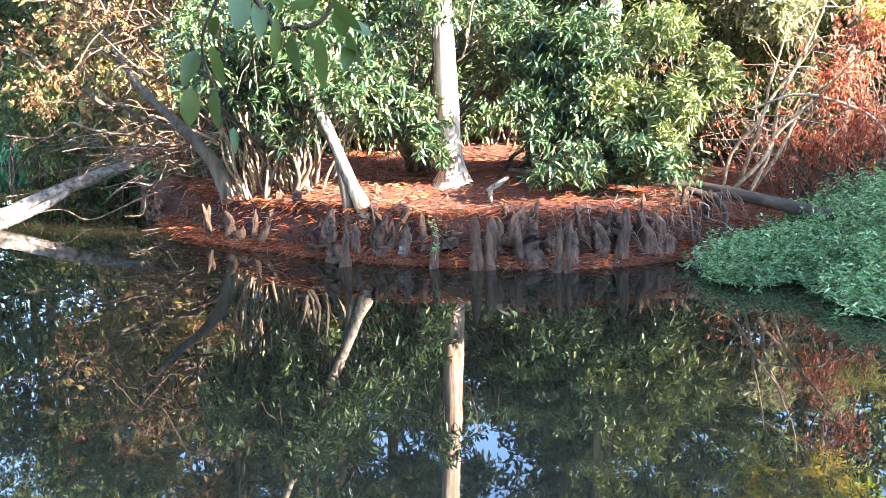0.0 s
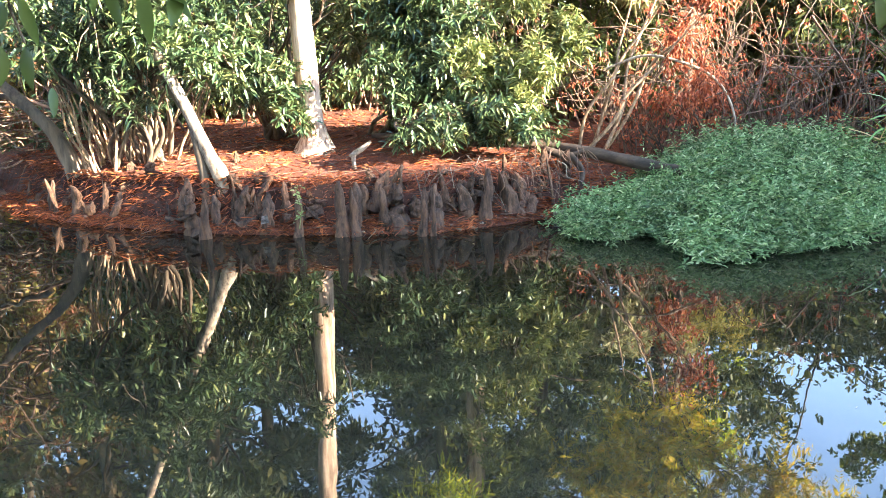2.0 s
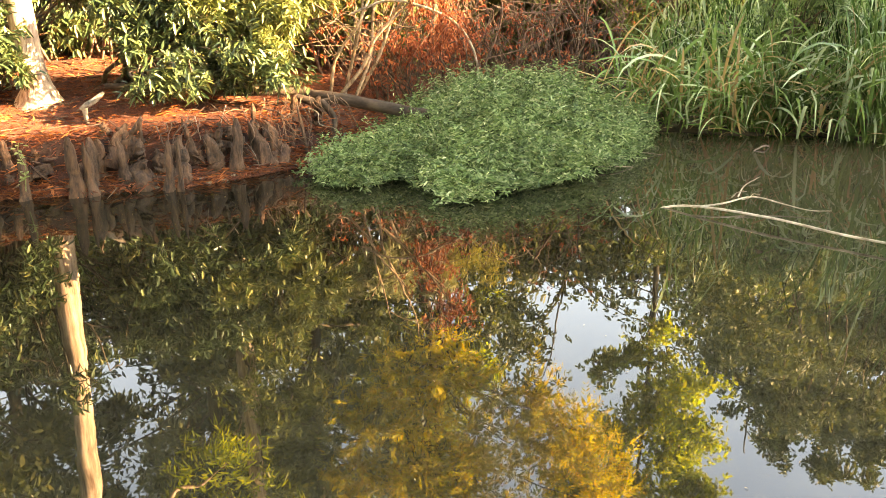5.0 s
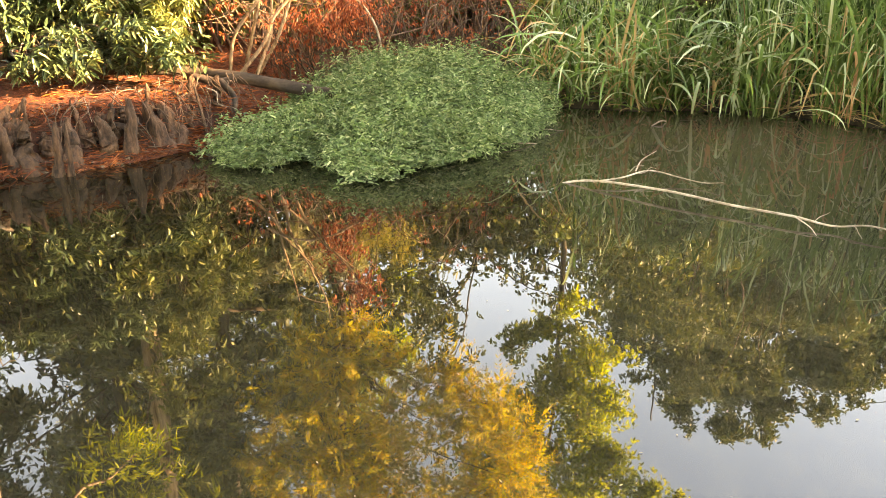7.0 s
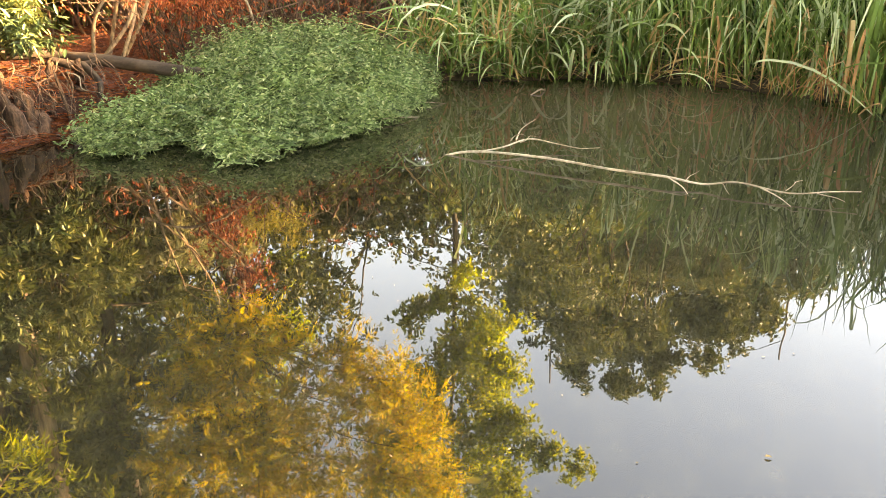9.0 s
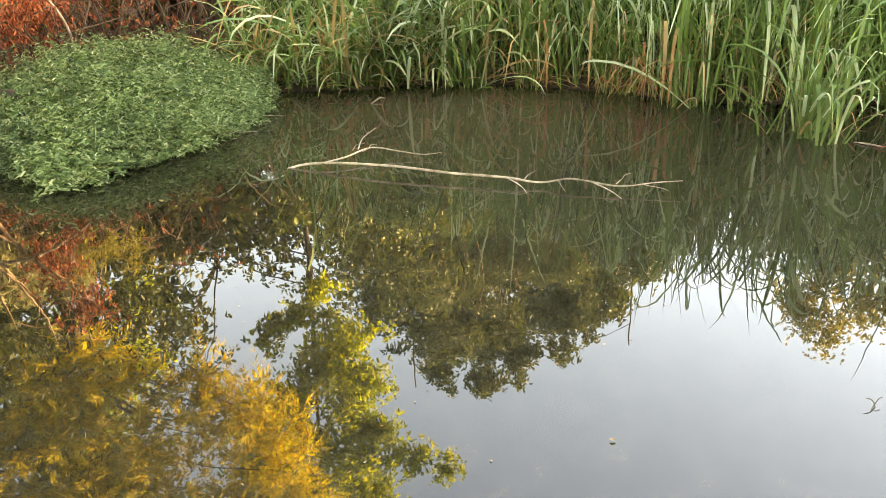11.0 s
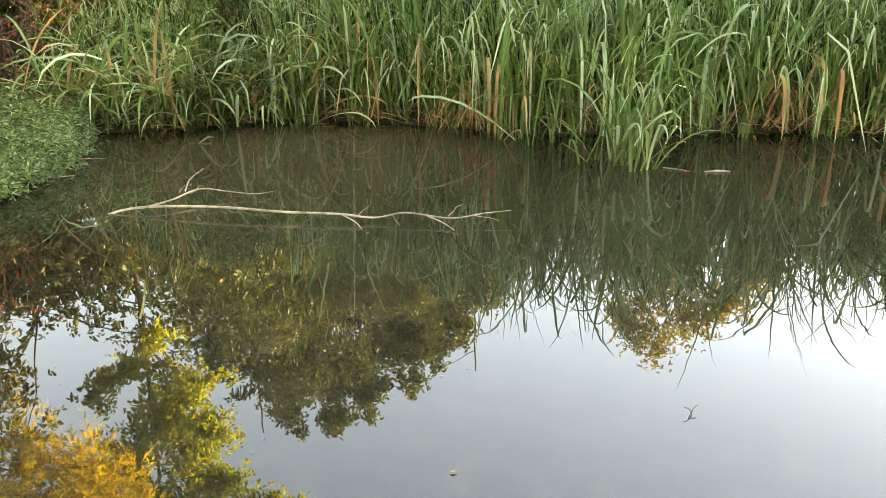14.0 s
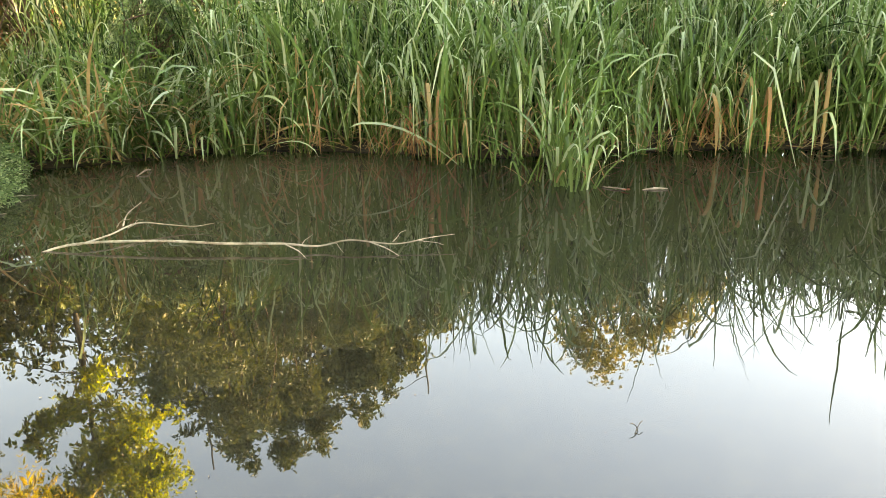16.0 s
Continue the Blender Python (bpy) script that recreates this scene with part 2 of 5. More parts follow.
def smooth_path(points, steps=6):
    """A rounded line through the points (Catmull-Rom)."""
    p = np.asarray(points, float)
    p = np.vstack([2 * p[0] - p[1], p, 2 * p[-1] - p[-2]])
    out = []
    for i in range(1, len(p) - 2):
        for t in np.linspace(0, 1, steps, endpoint=False):
            a, b, c, d = p[i - 1], p[i], p[i + 1], p[i + 2]
            out.append(0.5 * ((2 * b) + (c - a) * t + (2 * a - 5 * b + 4 * c - d) * t ** 2 + (3 * b - a - 3 * c + d) * t ** 3))
    out.append(p[-2])
    return np.array(out)


def tube(geo, path, radii, sides=8, rough=0.0, cap=True, twist=0.4, jag=0.02):
    """A limb along a path, with uneven girth."""
    path = np.asarray(path, float)
    r = np.interp(np.linspace(0, 1, len(path)), np.linspace(0, 1, len(radii)), radii)
    t = np.gradient(path, axis=0)
    t /= np.linalg.norm(t, axis=1)[:, None] + 1e-9
    ref = np.array([0.0, 0, 1]) if abs(t[0, 2]) < 0.9 else np.array([1.0, 0, 0])
    u = np.cross(t, ref)
    u /= np.linalg.norm(u, axis=1)[:, None] + 1e-9
    w = np.cross(t, u)
    a = np.linspace(0, 2 * np.pi, sides, endpoint=False)
    phase = rng.uniform(0, 6, 3)
    k = np.arange(len(path))[:, None]
    bulge = 1 + rough * (np.sin(2 * a[None] + phase[0] + twist * k) + 0.6 * np.sin(3 * a[None] + phase[1] - 1.7 * twist * k) + 0.5 * np.sin(5 * a[None] + phase[2])) * (1 + jag * rng.normal(size=(len(path), sides)))
    ring = path[:, None] + (u[:, None] * np.cos(a)[None, :, None] + w[:, None] * np.sin(a)[None, :, None]) * (r[:, None] * bulge)[..., None]
    v = ring.reshape(-1, 3)
    f = []
    for i in range(len(path) - 1):
        for j in range(sides):
            f.append([i * sides + j, i * sides + (j + 1) % sides, (i + 1) * sides + (j + 1) % sides, (i + 1) * sides + j])
    geo.add(v, f)
    if cap:
        for i, order in ((0, 1), (len(path) - 1, -1)):
            c = np.vstack([ring[i], path[i] + t[i] * r[i] * (-0.25 * order)])
            geo.add(c, [[sides, (j + 1) % sides, j][::order] for j in range(sides)])


def unit(v):
    return v / (np.linalg.norm(v, axis=-1, keepdims=True) + 1e-9)


def leaves(geo, P, D, L, W, fold=0.18, droop=0.12, N=None, plain=False, lift=1.2):
    """Pointed oval leaves: bases P, directions D, lengths L, widths W."""
    n = len(P)
    if n == 0:
        return
    D = unit(D)
    L, W = np.broadcast_to(L, n)[:, None], np.broadcast_to(W, n)[:, None]
    N = unit(rng.normal(size=(n, 3)) + np.array([0, 0, lift])) if N is None else N
    S = unit(np.cross(D, N))
    N = np.cross(S, D)
    down = np.array([0, 0, -1.0])
    tip = P + D * L + down * L * droop
    if plain:
        m = P + D * L * 0.45
        v = np.stack([P, m + S * W * 0.5, tip, m - S * W * 0.5], 1).reshape(-1, 3)
        geo.add(v, np.arange(n)[:, None] * 4 + [0, 1, 2, 3])
        return
    a, b = P + D * L * 0.3, P + D * L * 0.68 + down * L * droop * 0.4
    up = N * W * fold
    v = np.stack([P, a + S * W * 0.46 + up, b + S * W * 0.4 + up, tip, b - S * W * 0.4 + up, a - S * W * 0.46 + up], 1).reshape(-1, 3)
    k = np.arange(n)[:, None] * 6
    f = np.concatenate([k + [0, 1, 2, 3], k + [0, 3, 4, 5]])
    geo.add(v, f)


def broad_leaf(geo, p, q, width, normal):
    """One leaf with a rounded outline, a midrib fold and a bend."""
    d = q - p
    ln = np.linalg.norm(d)
    d = d / ln
    s = unit(np.cross(d, normal))
    nn = np.cross(s, d)
    t = np.linspace(0, 1, 9)
    w = width * 0.5 * np.sin(np.pi * t ** 0.85) ** 0.8
    mid = p + d * (t * ln)[:, None] + nn * (0.12 * ln * (t - t ** 2))[:, None]
    v = np.concatenate([mid + s * w[:, None] + nn * (w * 0.25)[:, None], mid, mid - s * w[:, None] + nn * (w * 0.25)[:, None]])
    f = [[i, i + 1, 10 + i, 9 + i] for i in range(8)] + [[9 + i, 10 + i, 19 + i, 18 + i] for i in range(8)]
    geo.add(v, f)


def rosettes(geo, centres, outward, count, length, width, spread=1.0, droop=0.15, hang=0.0, plain=False, lift=1.2):
    """Leaves in whorls at twig ends."""
    n = len(centres)
    P = np.repeat(centres, count, 0) + rng.normal(size=(n * count, 3)) * length * 0.25
    A = np.repeat(unit(outward), count, 0)
    side = rng.normal(size=(n * count, 3))
    side = unit(side - A * (side * A).sum(1, keepdims=True))
    D = side * spread + A * rng.uniform(0.15, 0.9, (n * count, 1))
    D[:, 2] -= hang
    s = rng.uniform(0.65, 1.15, n * count)
    leaves(geo, P, D, length * s, width * s, droop=droop, plain=plain, lift=lift)


def blob(n, centre, radii, shell=0.5):
    """Points in an uneven ellipsoid, denser towards its skin, and their outward ways."""
    d = unit(rng.normal(size=(n, 3)))
    wob = 1 + 0.18 * np.sin(d[:, 0] * 5 + centre[0] * 3) + 0.15 * np.sin(d[:, 1] * 6 + d[:, 2] * 4 + centre[1])
    r = (shell + (1 - shell) * rng.random(n)) * wob
    return np.asarray(centre) + d * r[:, None] * np.asarray(radii), d


def clumps(c, r, k, size=0.55):
    """A mass of foliage broken into smaller uneven ones: centre and radii of each."""
    c, r = np.asarray(c, float), np.broadcast_to(np.asarray(r, float), 3)
    out = []
    for _ in range(k):
        out.append((c + unit(rng.normal(size=3)) * r * rng.uniform(0.25, 0.85), r * size * rng.uniform(0.65, 1.35, 3)))
    return out


# ---- the land and the pond ----
SHORE = [(-20, 8), (-16, 16), (-11, 18), (-9, 17.2), (-7.9, 17.6), (-6.2, 15.5), (-4.9, 13.2), (-3.86, 10.3), (-2.78, 8.67), (-2.06, 7.99),
         (-0.96, 7.3), (-0.33, 7.04), (0.37, 6.85), (1.03, 6.72), (1.68, 6.81), (2.3, 7.07), (2.9, 7.1), (4.5, 7.0), (5.6, 7.2), (5.95, 6.9),
         (6.6, 6.1), (7.2, 5.75), (7.65, 5.0), (7.8, 4.2), (7.85, 3.4), (7.9, 2.6), (8.4, 1.8), (8.75, 1.1), (9.1, 0.4), (9.4, -0.65),
         (9.7, -1.6), (10.5, -4), (11, -8), (6, -9), (3, -6), (1.5, -2.2), (1.0, -0.6), (0.5, 0.5), (-1, 0.8), (-6, 0.8), (-14, 0), (-20, 3)]


def shore_distance(x, y):
    """Metres inland from the waterline; negative in the pond."""
    p = np.stack([np.ravel(x), np.ravel(y)], 1)
    best = np.full(len(p), 1e9)
    inside = np.zeros(len(p), bool)
    s = np.array(SHORE, float)
    for a, b in zip(s, np.roll(s, -1, 0)):
        e = b - a
        t = np.clip(((p - a) @ e) / (e @ e), 0, 1)
        best = np.minimum(best, np.linalg.norm(p - a - t[:, None] * e, axis=1))
        with np.errstate(divide="ignore", invalid="ignore"):
            cross = (a[1] > p[:, 1]) != (b[1] > p[:, 1])
            inside ^= cross & (p[:, 0] < e[0] * (p[:, 1] - a[1]) / (e[1] if e[1] else 1e-9) + a[0])
    wave = (0.2 * np.sin(1.7 * p[:, 0] + 0.6 * p[:, 1]) + 0.1 * np.sin(4.1 * p[:, 0] - 2.3 * p[:, 1])) * np.clip((4 - p[:, 1]) / 1.5, 0, 1) * (p[:, 0] < 5)
    return (np.where(inside, -best, best) + wave).reshape(np.shape(x))


def land_height(x, y):
    x, y = np.asarray(x, float), np.asarray(y, float)
    s = shore_distance(x, y)
    lumps = 0.02 * np.sin(3.1 * x + 1.3 * y) + 0.015 * np.sin(7.3 * y - 5.1 * x) + 0.012 * np.sin(11.7 * x + 9.1 * y)
    steep = np.interp(s, [-6, -1, 0, 0.2, 0.25, 0.36, 2.0, 6, 30, 600], [-0.7, -0.3, 0, 0.05, 0.1, 0.39, 0.58, 0.85, 1.2, 3.0])
    flat = np.interp(s, [-6, -1, 0, 0.3, 2.0, 6, 30, 600], [-0.7, -0.25, 0, 0.08, 0.2, 0.5, 1.0, 3.0])
    w = np.clip((x + 4.6) / 1.2, 0, 1) * np.clip((3.0 - x) / 0.7, 0, 1) * (y > 4)
    return steep * w + flat * (1 - w) + lumps * np.clip(s * 1.2, 0, 1)


def spaced(lo, hi, step, far):
    near = np.arange(lo, hi + step, step)
    out = np.cumsum(step * 1.28 ** np.arange(1, 60))
    out = out[out < far]
    return np.concatenate([lo - out[::-1], near, hi + out])


gx, gy = np.meshgrid(spaced(-6.5, 11, 0.11, 800), spaced(-2.5, 14, 0.11, 800))
gz = land_height(gx, gy)
rows_n, cols_n = gx.shape
idx = np.arange(rows_n * cols_n).reshape(rows_n, cols_n)
geo = Geo()
geo.add(np.stack([gx, gy, gz], -1).reshape(-1, 3), np.stack([idx[:-1, :-1], idx[:-1, 1:], idx[1:, 1:], idx[1:, :-1]], -1).reshape(-1, 4))
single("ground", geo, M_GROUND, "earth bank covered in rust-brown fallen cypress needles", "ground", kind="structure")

geo = Geo()
geo.add([(-24, -12, 0), (14, -12, 0), (14, 21, 0), (-24, 21, 0)], [[0, 1, 2, 3]])
single("water", geo, M_WATER, "still dark olive pond water mirroring trees and sky", "water", kind="structure")


def ground_at(x, y):
    return float(land_height(np.array([x]), np.array([y]))[0])


# ---- fallen needles and twigs on the bank ----
geo = Geo()
n = 16000
px, py = rng.uniform(-3.4, 4.2, n), rng.uniform(6.6, 11.5, n)
sd = shore_distance(px, py)
keep = (sd > 0.02) & (rng.random(n) < np.clip(1.25 - sd * 0.2, 0.3, 1))
px, py = px[keep], py[keep]
P = np.stack([px, py, land_height(px, py) + rng.uniform(0.004, 0.025, len(px))], 1)
a = rng.uniform(0, 6.283, len(px))
D = np.stack([np.cos(a), np.sin(a), rng.uniform(-0.15, 0.3, len(px))], 1)
leaves(geo, P, D, rng.uniform(0.035, 0.12, len(px)), rng.uniform(0.006, 0.018, len(px)), droop=0.0)
# drifts of needles caught between the knees at the foot of the bank
n = 48000
px, py = rng.uniform(-3.4, 3.0, n), rng.uniform(6.55, 9.6, n)
sd = shore_distance(px, py)
keep = (sd > -0.03) & (sd < 0.42)
px, py = px[keep], py[keep]
P = np.stack([px, py, np.maximum(land_height(px, py), 0.0) + rng.uniform(0.0, 0.06, len(px))], 1)
a = rng.uniform(0, 6.283, len(px))
D = np.stack([np.cos(a), np.sin(a), rng.uniform(-0.5, 0.4, len(px))], 1)
leaves(geo, P, D, rng.uniform(0.04, 0.15, len(px)), rng.uniform(0.004, 0.013, len(px)), droop=0.15)
single("needle_litter", geo, M_LITTER, "rust-orange fallen needles and leaf bits on the bank", "leaf litter", kind="stuff")

geo = Geo()
for _ in range(260):
    x, y = rng.uniform(-3.2, 3.2), rng.uniform(6.7, 10.0)
    if shore_distance(np.array([x]), np.array([y]))[0] < 0.03:
        continue
    a, ln = rng.uniform(0, 6.28), rng.uniform(0.12, 0.5)
    q = [(x + math.cos(a) * ln * t, y + math.sin(a) * ln * t) for t in (0, 0.5, 1)]
    pts = [(u + rng.normal() * 0.02, v + rng.normal() * 0.02, max(ground_at(u, v), 0) + 0.012 + rng.uniform(0, 0.03)) for u, v in q]
    tube(geo, smooth_path(pts, 3), [0.006, 0.002], 4)
single("fallen_twigs", geo, M_TWIG, "thin dry fallen twigs scattered over the needles", "twigs", kind="stuff")


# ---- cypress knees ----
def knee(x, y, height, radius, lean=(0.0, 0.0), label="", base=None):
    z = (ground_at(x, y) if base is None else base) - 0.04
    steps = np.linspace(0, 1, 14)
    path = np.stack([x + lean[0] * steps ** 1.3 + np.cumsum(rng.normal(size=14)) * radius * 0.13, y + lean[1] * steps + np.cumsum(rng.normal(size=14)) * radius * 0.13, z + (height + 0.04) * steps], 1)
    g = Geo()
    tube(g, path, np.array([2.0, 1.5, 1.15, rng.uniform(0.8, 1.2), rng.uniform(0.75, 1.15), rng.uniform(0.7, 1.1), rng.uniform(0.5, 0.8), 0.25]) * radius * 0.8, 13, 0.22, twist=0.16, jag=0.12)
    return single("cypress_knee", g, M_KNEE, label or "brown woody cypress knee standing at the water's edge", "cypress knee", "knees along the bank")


# place across, place ahead, height, radius
KNEES = [(-2.67, 9.06, 0.28, 0.044), (-2.36, 8.95, 0.35, 0.056), (-2.16, 8.92, 0.38, 0.068), (-1.71, 8.52, 0.43, 0.047), (-1.44, 8.09, 0.48, 0.073),
         (-1.43, 8.55, 0.48, 0.024), (-1.08, 7.58, 0.38, 0.079), (-0.99, 7.24, 0.39, 0.07), (-0.91, 7.09, 0.37, 0.039), (-0.84, 7.06, 0.34, 0.029),
         (-0.76, 7.59, 0.18, 0.037), (-0.64, 7.57, 0.4, 0.063), (-0.5, 7.4, 0.28, 0.036), (-0.37, 7.54, 0.36, 0.079), (-0.08, 6.91, 0.37, 0.034)]
KNEES_TOO = [(0.21, 7.47, 0.21, 0.031), (0.3, 6.86, 0.44, 0.05), (0.4, 6.77, 0.41, 0.033), (0.61, 7.42, 0.26, 0.031), (0.73, 7.4, 0.37, 0.041), (0.83, 7.14, 0.48, 0.03),
             (0.96, 6.68, 0.38, 0.042), (1.04, 6.6, 0.4, 0.023), (1.25, 7.28, 0.37, 0.056), (1.45, 7.07, 0.38, 0.05), (1.83, 7.26, 0.49, 0.025),
             (2.12, 7.43, 0.38, 0.031), (2.25, 7.47, 0.5, 0.047), (2.46, 7.49, 0.47, 0.052)]
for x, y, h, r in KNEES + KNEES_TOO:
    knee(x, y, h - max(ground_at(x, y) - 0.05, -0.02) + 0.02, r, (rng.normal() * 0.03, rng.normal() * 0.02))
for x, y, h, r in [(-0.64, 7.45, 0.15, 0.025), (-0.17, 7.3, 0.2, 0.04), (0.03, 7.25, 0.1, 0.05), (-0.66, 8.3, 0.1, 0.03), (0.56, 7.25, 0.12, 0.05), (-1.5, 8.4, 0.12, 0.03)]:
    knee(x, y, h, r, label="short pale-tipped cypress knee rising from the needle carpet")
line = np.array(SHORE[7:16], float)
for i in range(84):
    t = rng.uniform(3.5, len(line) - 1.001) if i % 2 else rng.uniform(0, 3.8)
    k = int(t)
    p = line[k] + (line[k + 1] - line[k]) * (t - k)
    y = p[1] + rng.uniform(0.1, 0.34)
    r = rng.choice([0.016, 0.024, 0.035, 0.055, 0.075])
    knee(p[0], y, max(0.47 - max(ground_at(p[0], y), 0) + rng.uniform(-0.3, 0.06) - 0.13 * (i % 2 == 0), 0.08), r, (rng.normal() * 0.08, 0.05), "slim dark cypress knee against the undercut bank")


# ---- trees on the bank ----
def limb(start, end, sag=0.1, jitter=0.06, n=5):
    s, e = np.array(start, float), np.array(end, float)
    t = np.linspace(0, 1, n)[:, None]
    p = s + (e - s) * t
    p[:, 2] += sag * np.sin(np.pi * t[:, 0])
    p[1:-1] += rng.normal(size=(n - 2, 3)) * jitter * np.linalg.norm(e - s) * 0.5
    return smooth_path(p, 4)


# the straight cypress
cypress = thing("cypress_tree", "tall straight cypress with flared pale-brown stringy trunk", "tree", at=(0.13, 8.6, 0.55))
g = Geo()
tube(g, smooth_path([(0.13, 8.6, 0.45), (0.13, 8.6, 0.62), (0.115, 8.6, 0.8), (0.095, 8.6, 1.2), (0.05, 8.6, 2.4), (0.0, 8.6, 3.4), (-0.08, 8.65, 5), (-0.25, 8.8, 11)], 6), [0.25, 0.19, 0.145, 0.12, 0.112, 0.11, 0.108, 0.106, 0.1, 0.09, 0.05], 22, 0.05)
part("trunk", g, M_CYPRESS, cypress)
g = Geo()
for k in range(16):
    z = rng.uniform(4.2, 10.5)
    a = rng.uniform(0, 6.28)
    ln = rng.uniform(1.2, 2.6) * (1.15 - z / 16)
    e = (0.13 + math.cos(a) * ln, 8.7 + math.sin(a) * ln, z + rng.uniform(-0.1, 0.6))
    limbs = Geo()
    tube(limbs, limb((0.13, 8.7, z), e), [0.035, 0.008], 5)
    part("limb", limbs, M_CYPRESS, cypress)
    c, o = blob(70, e, (0.8, 0.8, 0.45), 0.2)
    rosettes(g, c, o, 7, 0.16, 0.03, 1.2, hang=0.4)
part("crown", g, M_LIME, cypress)


def shrub(name, label, foot, stems, lumps, material, count, length, width, per=9, hang=0.02, bark=M_BARK, spread=1.0, category="shrub", lift=3.0):
    """A shrub: stems from its foot to each lump of foliage. lumps: centre, radii, share of the whorls."""
    ob = thing(name, label, category, at=foot)
    f = Geo()
    total = sum(s for _, _, s in lumps)
    for c, r, s in lumps:
        for _ in range(stems):
            g = Geo()
            st = (foot[0] + rng.normal() * 0.12, foot[1] + rng.normal() * 0.1, foot[2] - 0.05)
            e = np.array(c) + rng.normal(size=3) * np.array(r) * 0.35
            p = limb(st, e, 0.15, 0.1)
            tube(g, p, [0.028, 0.006], 5, 0.05)
            for _ in range(5):
                q = p[rng.integers(len(p) // 3, len(p))]
                tube(g, limb(q, np.array(c) + unit(rng.normal(size=3)) * np.array(r) * 0.9, 0.05, 0.08, 4), [0.009, 0.003], 4, cap=False)
            part("stem", g, bark, ob)
        for c2, r2 in clumps(c, r, 7):
            cc, o = blob(max(4, int(count * s / total / 7 * rng.uniform(0.6, 1.4))), c2, r2, 0.2)
            cc[:, 2] = np.maximum(cc[:, 2], foot[2] + 0.02)
            o[:, 1] -= 0.25
            rosettes(f, cc, o, per, length, width, spread, hang=hang, lift=lift)
    part("foliage", f, material, ob)
    return ob


shrub("evergreen_shrub", "broad-leaved evergreen shrub hanging round a leaning trunk", (-1.6, 8.7, 0.5), 2,
      [((-1.75, 8.1, 1.7), (0.7, 0.5, 0.45), 3), ((-1.1, 8.1, 1.5), (0.45, 0.4, 0.45), 2), ((-2.3, 8.3, 1.6), (0.45, 0.4, 0.4), 1.4), ((-1.5, 8.3, 2.1), (0.8, 0.5, 0.4), 3), ((-2.45, 8.5, 2.1), (0.4, 0.4, 0.35), 1), ((-1.5, 8.2, 1.1), (0.3, 0.3, 0.25), 0.6), ((-1.5, 7.85, 2.1), (0.4, 0.25, 0.4), 1.4)], M_EVERGREEN, 820, 0.12, 0.03)
shrub("evergreen_shrub", "dense dark evergreen shrub behind the cypress trunk", (-0.3, 9.3, 0.65), 2,
      [((-0.6, 8.7, 1.85), (0.5, 0.5, 0.5), 3), ((-0.35, 8.5, 1.15), (0.42, 0.35, 0.4), 2.4), ((-0.6, 8.5, 1.45), (0.35, 0.3, 0.35), 1.5), ((-0.2, 9.0, 2.2), (0.6, 0.5, 0.4), 2.5), ((-0.05, 8.5, 0.95), (0.16, 0.2, 0.25), 0.5), ((0.0, 8.3, 2.3), (0.35, 0.15, 0.28), 0.7), ((0.55, 9.3, 2.1), (0.6, 0.5, 0.5), 3), ((0.6, 9.4, 1.6), (0.35, 0.4, 0.3), 1.2)], M_EVERGREEN, 900, 0.12, 0.03)
shrub("evergreen_shrub", "large evergreen shrub with glossy green leaves overhanging the bank", (1.0, 9.0, 0.65), 2,
      [((0.8, 8.7, 1.95), (0.5, 0.45, 0.45), 3), ((1.15, 8.4, 1.5), (0.5, 0.45, 0.42), 3), ((0.95, 8.2, 1.15), (0.35, 0.35, 0.35), 1.6), ((1.4, 8.1, 1.1), (0.42, 0.4, 0.38), 2.4), ((1.35, 8.5, 2.1), (0.6, 0.5, 0.4), 3), ((1.65, 8.2, 1.7), (0.45, 0.4, 0.4), 2.2), ((1.3, 7.65, 0.82), (0.3, 0.3, 0.24), 1), ((1.75, 7.75, 0.85), (0.32, 0.3, 0.25), 1.1), ((2.15, 7.5, 0.78), (0.3, 0.28, 0.24), 0.9), ((1.05, 7.55, 0.75), (0.22, 0.2, 0.16), 0.4)], M_EVERGREEN, 1500, 0.115, 0.029)
shrub("young_shrub", "sunlit yellow-green shrub with narrow leaves", (2.2, 8.9, 0.6), 2,
      [((2.15, 8.0, 1.4), (0.45, 0.45, 0.45), 3), ((2.6, 8.1, 1.55), (0.42, 0.4, 0.38), 2), ((2.1, 7.7, 0.95), (0.36, 0.3, 0.3), 1.6), ((1.75, 7.95, 1.25), (0.35, 0.35, 0.4), 1.6), ((2.2, 8.4, 2.05), (0.6, 0.45, 0.4), 2)], M_BRIGHT, 860, 0.105, 0.027)

# leaning twin-stemmed tree
ob = thing("leaning_tree", "leaning pale-barked tree with two stems on the bank edge", "tree", at=(-0.76, 7.55, 0.45))
g = Geo()
tube(g, smooth_path([(-0.72, 7.66, 0.28), (-0.76, 7.67, 0.46), (-0.83, 7.7, 0.6), (-1.01, 7.83, 1.03), (-1.26, 8.0, 1.59), (-1.6, 8.3, 2.4), (-2.1, 8.7, 3.6), (-2.5, 9, 5)], 6), [0.085, 0.075, 0.06, 0.052, 0.05, 0.045, 0.04, 0.02], 12, 0.07)
part("trunk", g, M_PALE, ob)
g = Geo()
tube(g, smooth_path([(-0.88, 7.72, 0.3), (-0.93, 7.74, 0.6), (-1.02, 7.85, 1.0), (-1.3, 8.1, 1.5), (-1.5, 8.5, 2.5), (-1.6, 9, 4)], 6), [0.06, 0.045, 0.04, 0.036, 0.03, 0.012], 10, 0.05)
part("trunk", g, M_BARK, ob, "thinner dark second stem")
g = Geo()
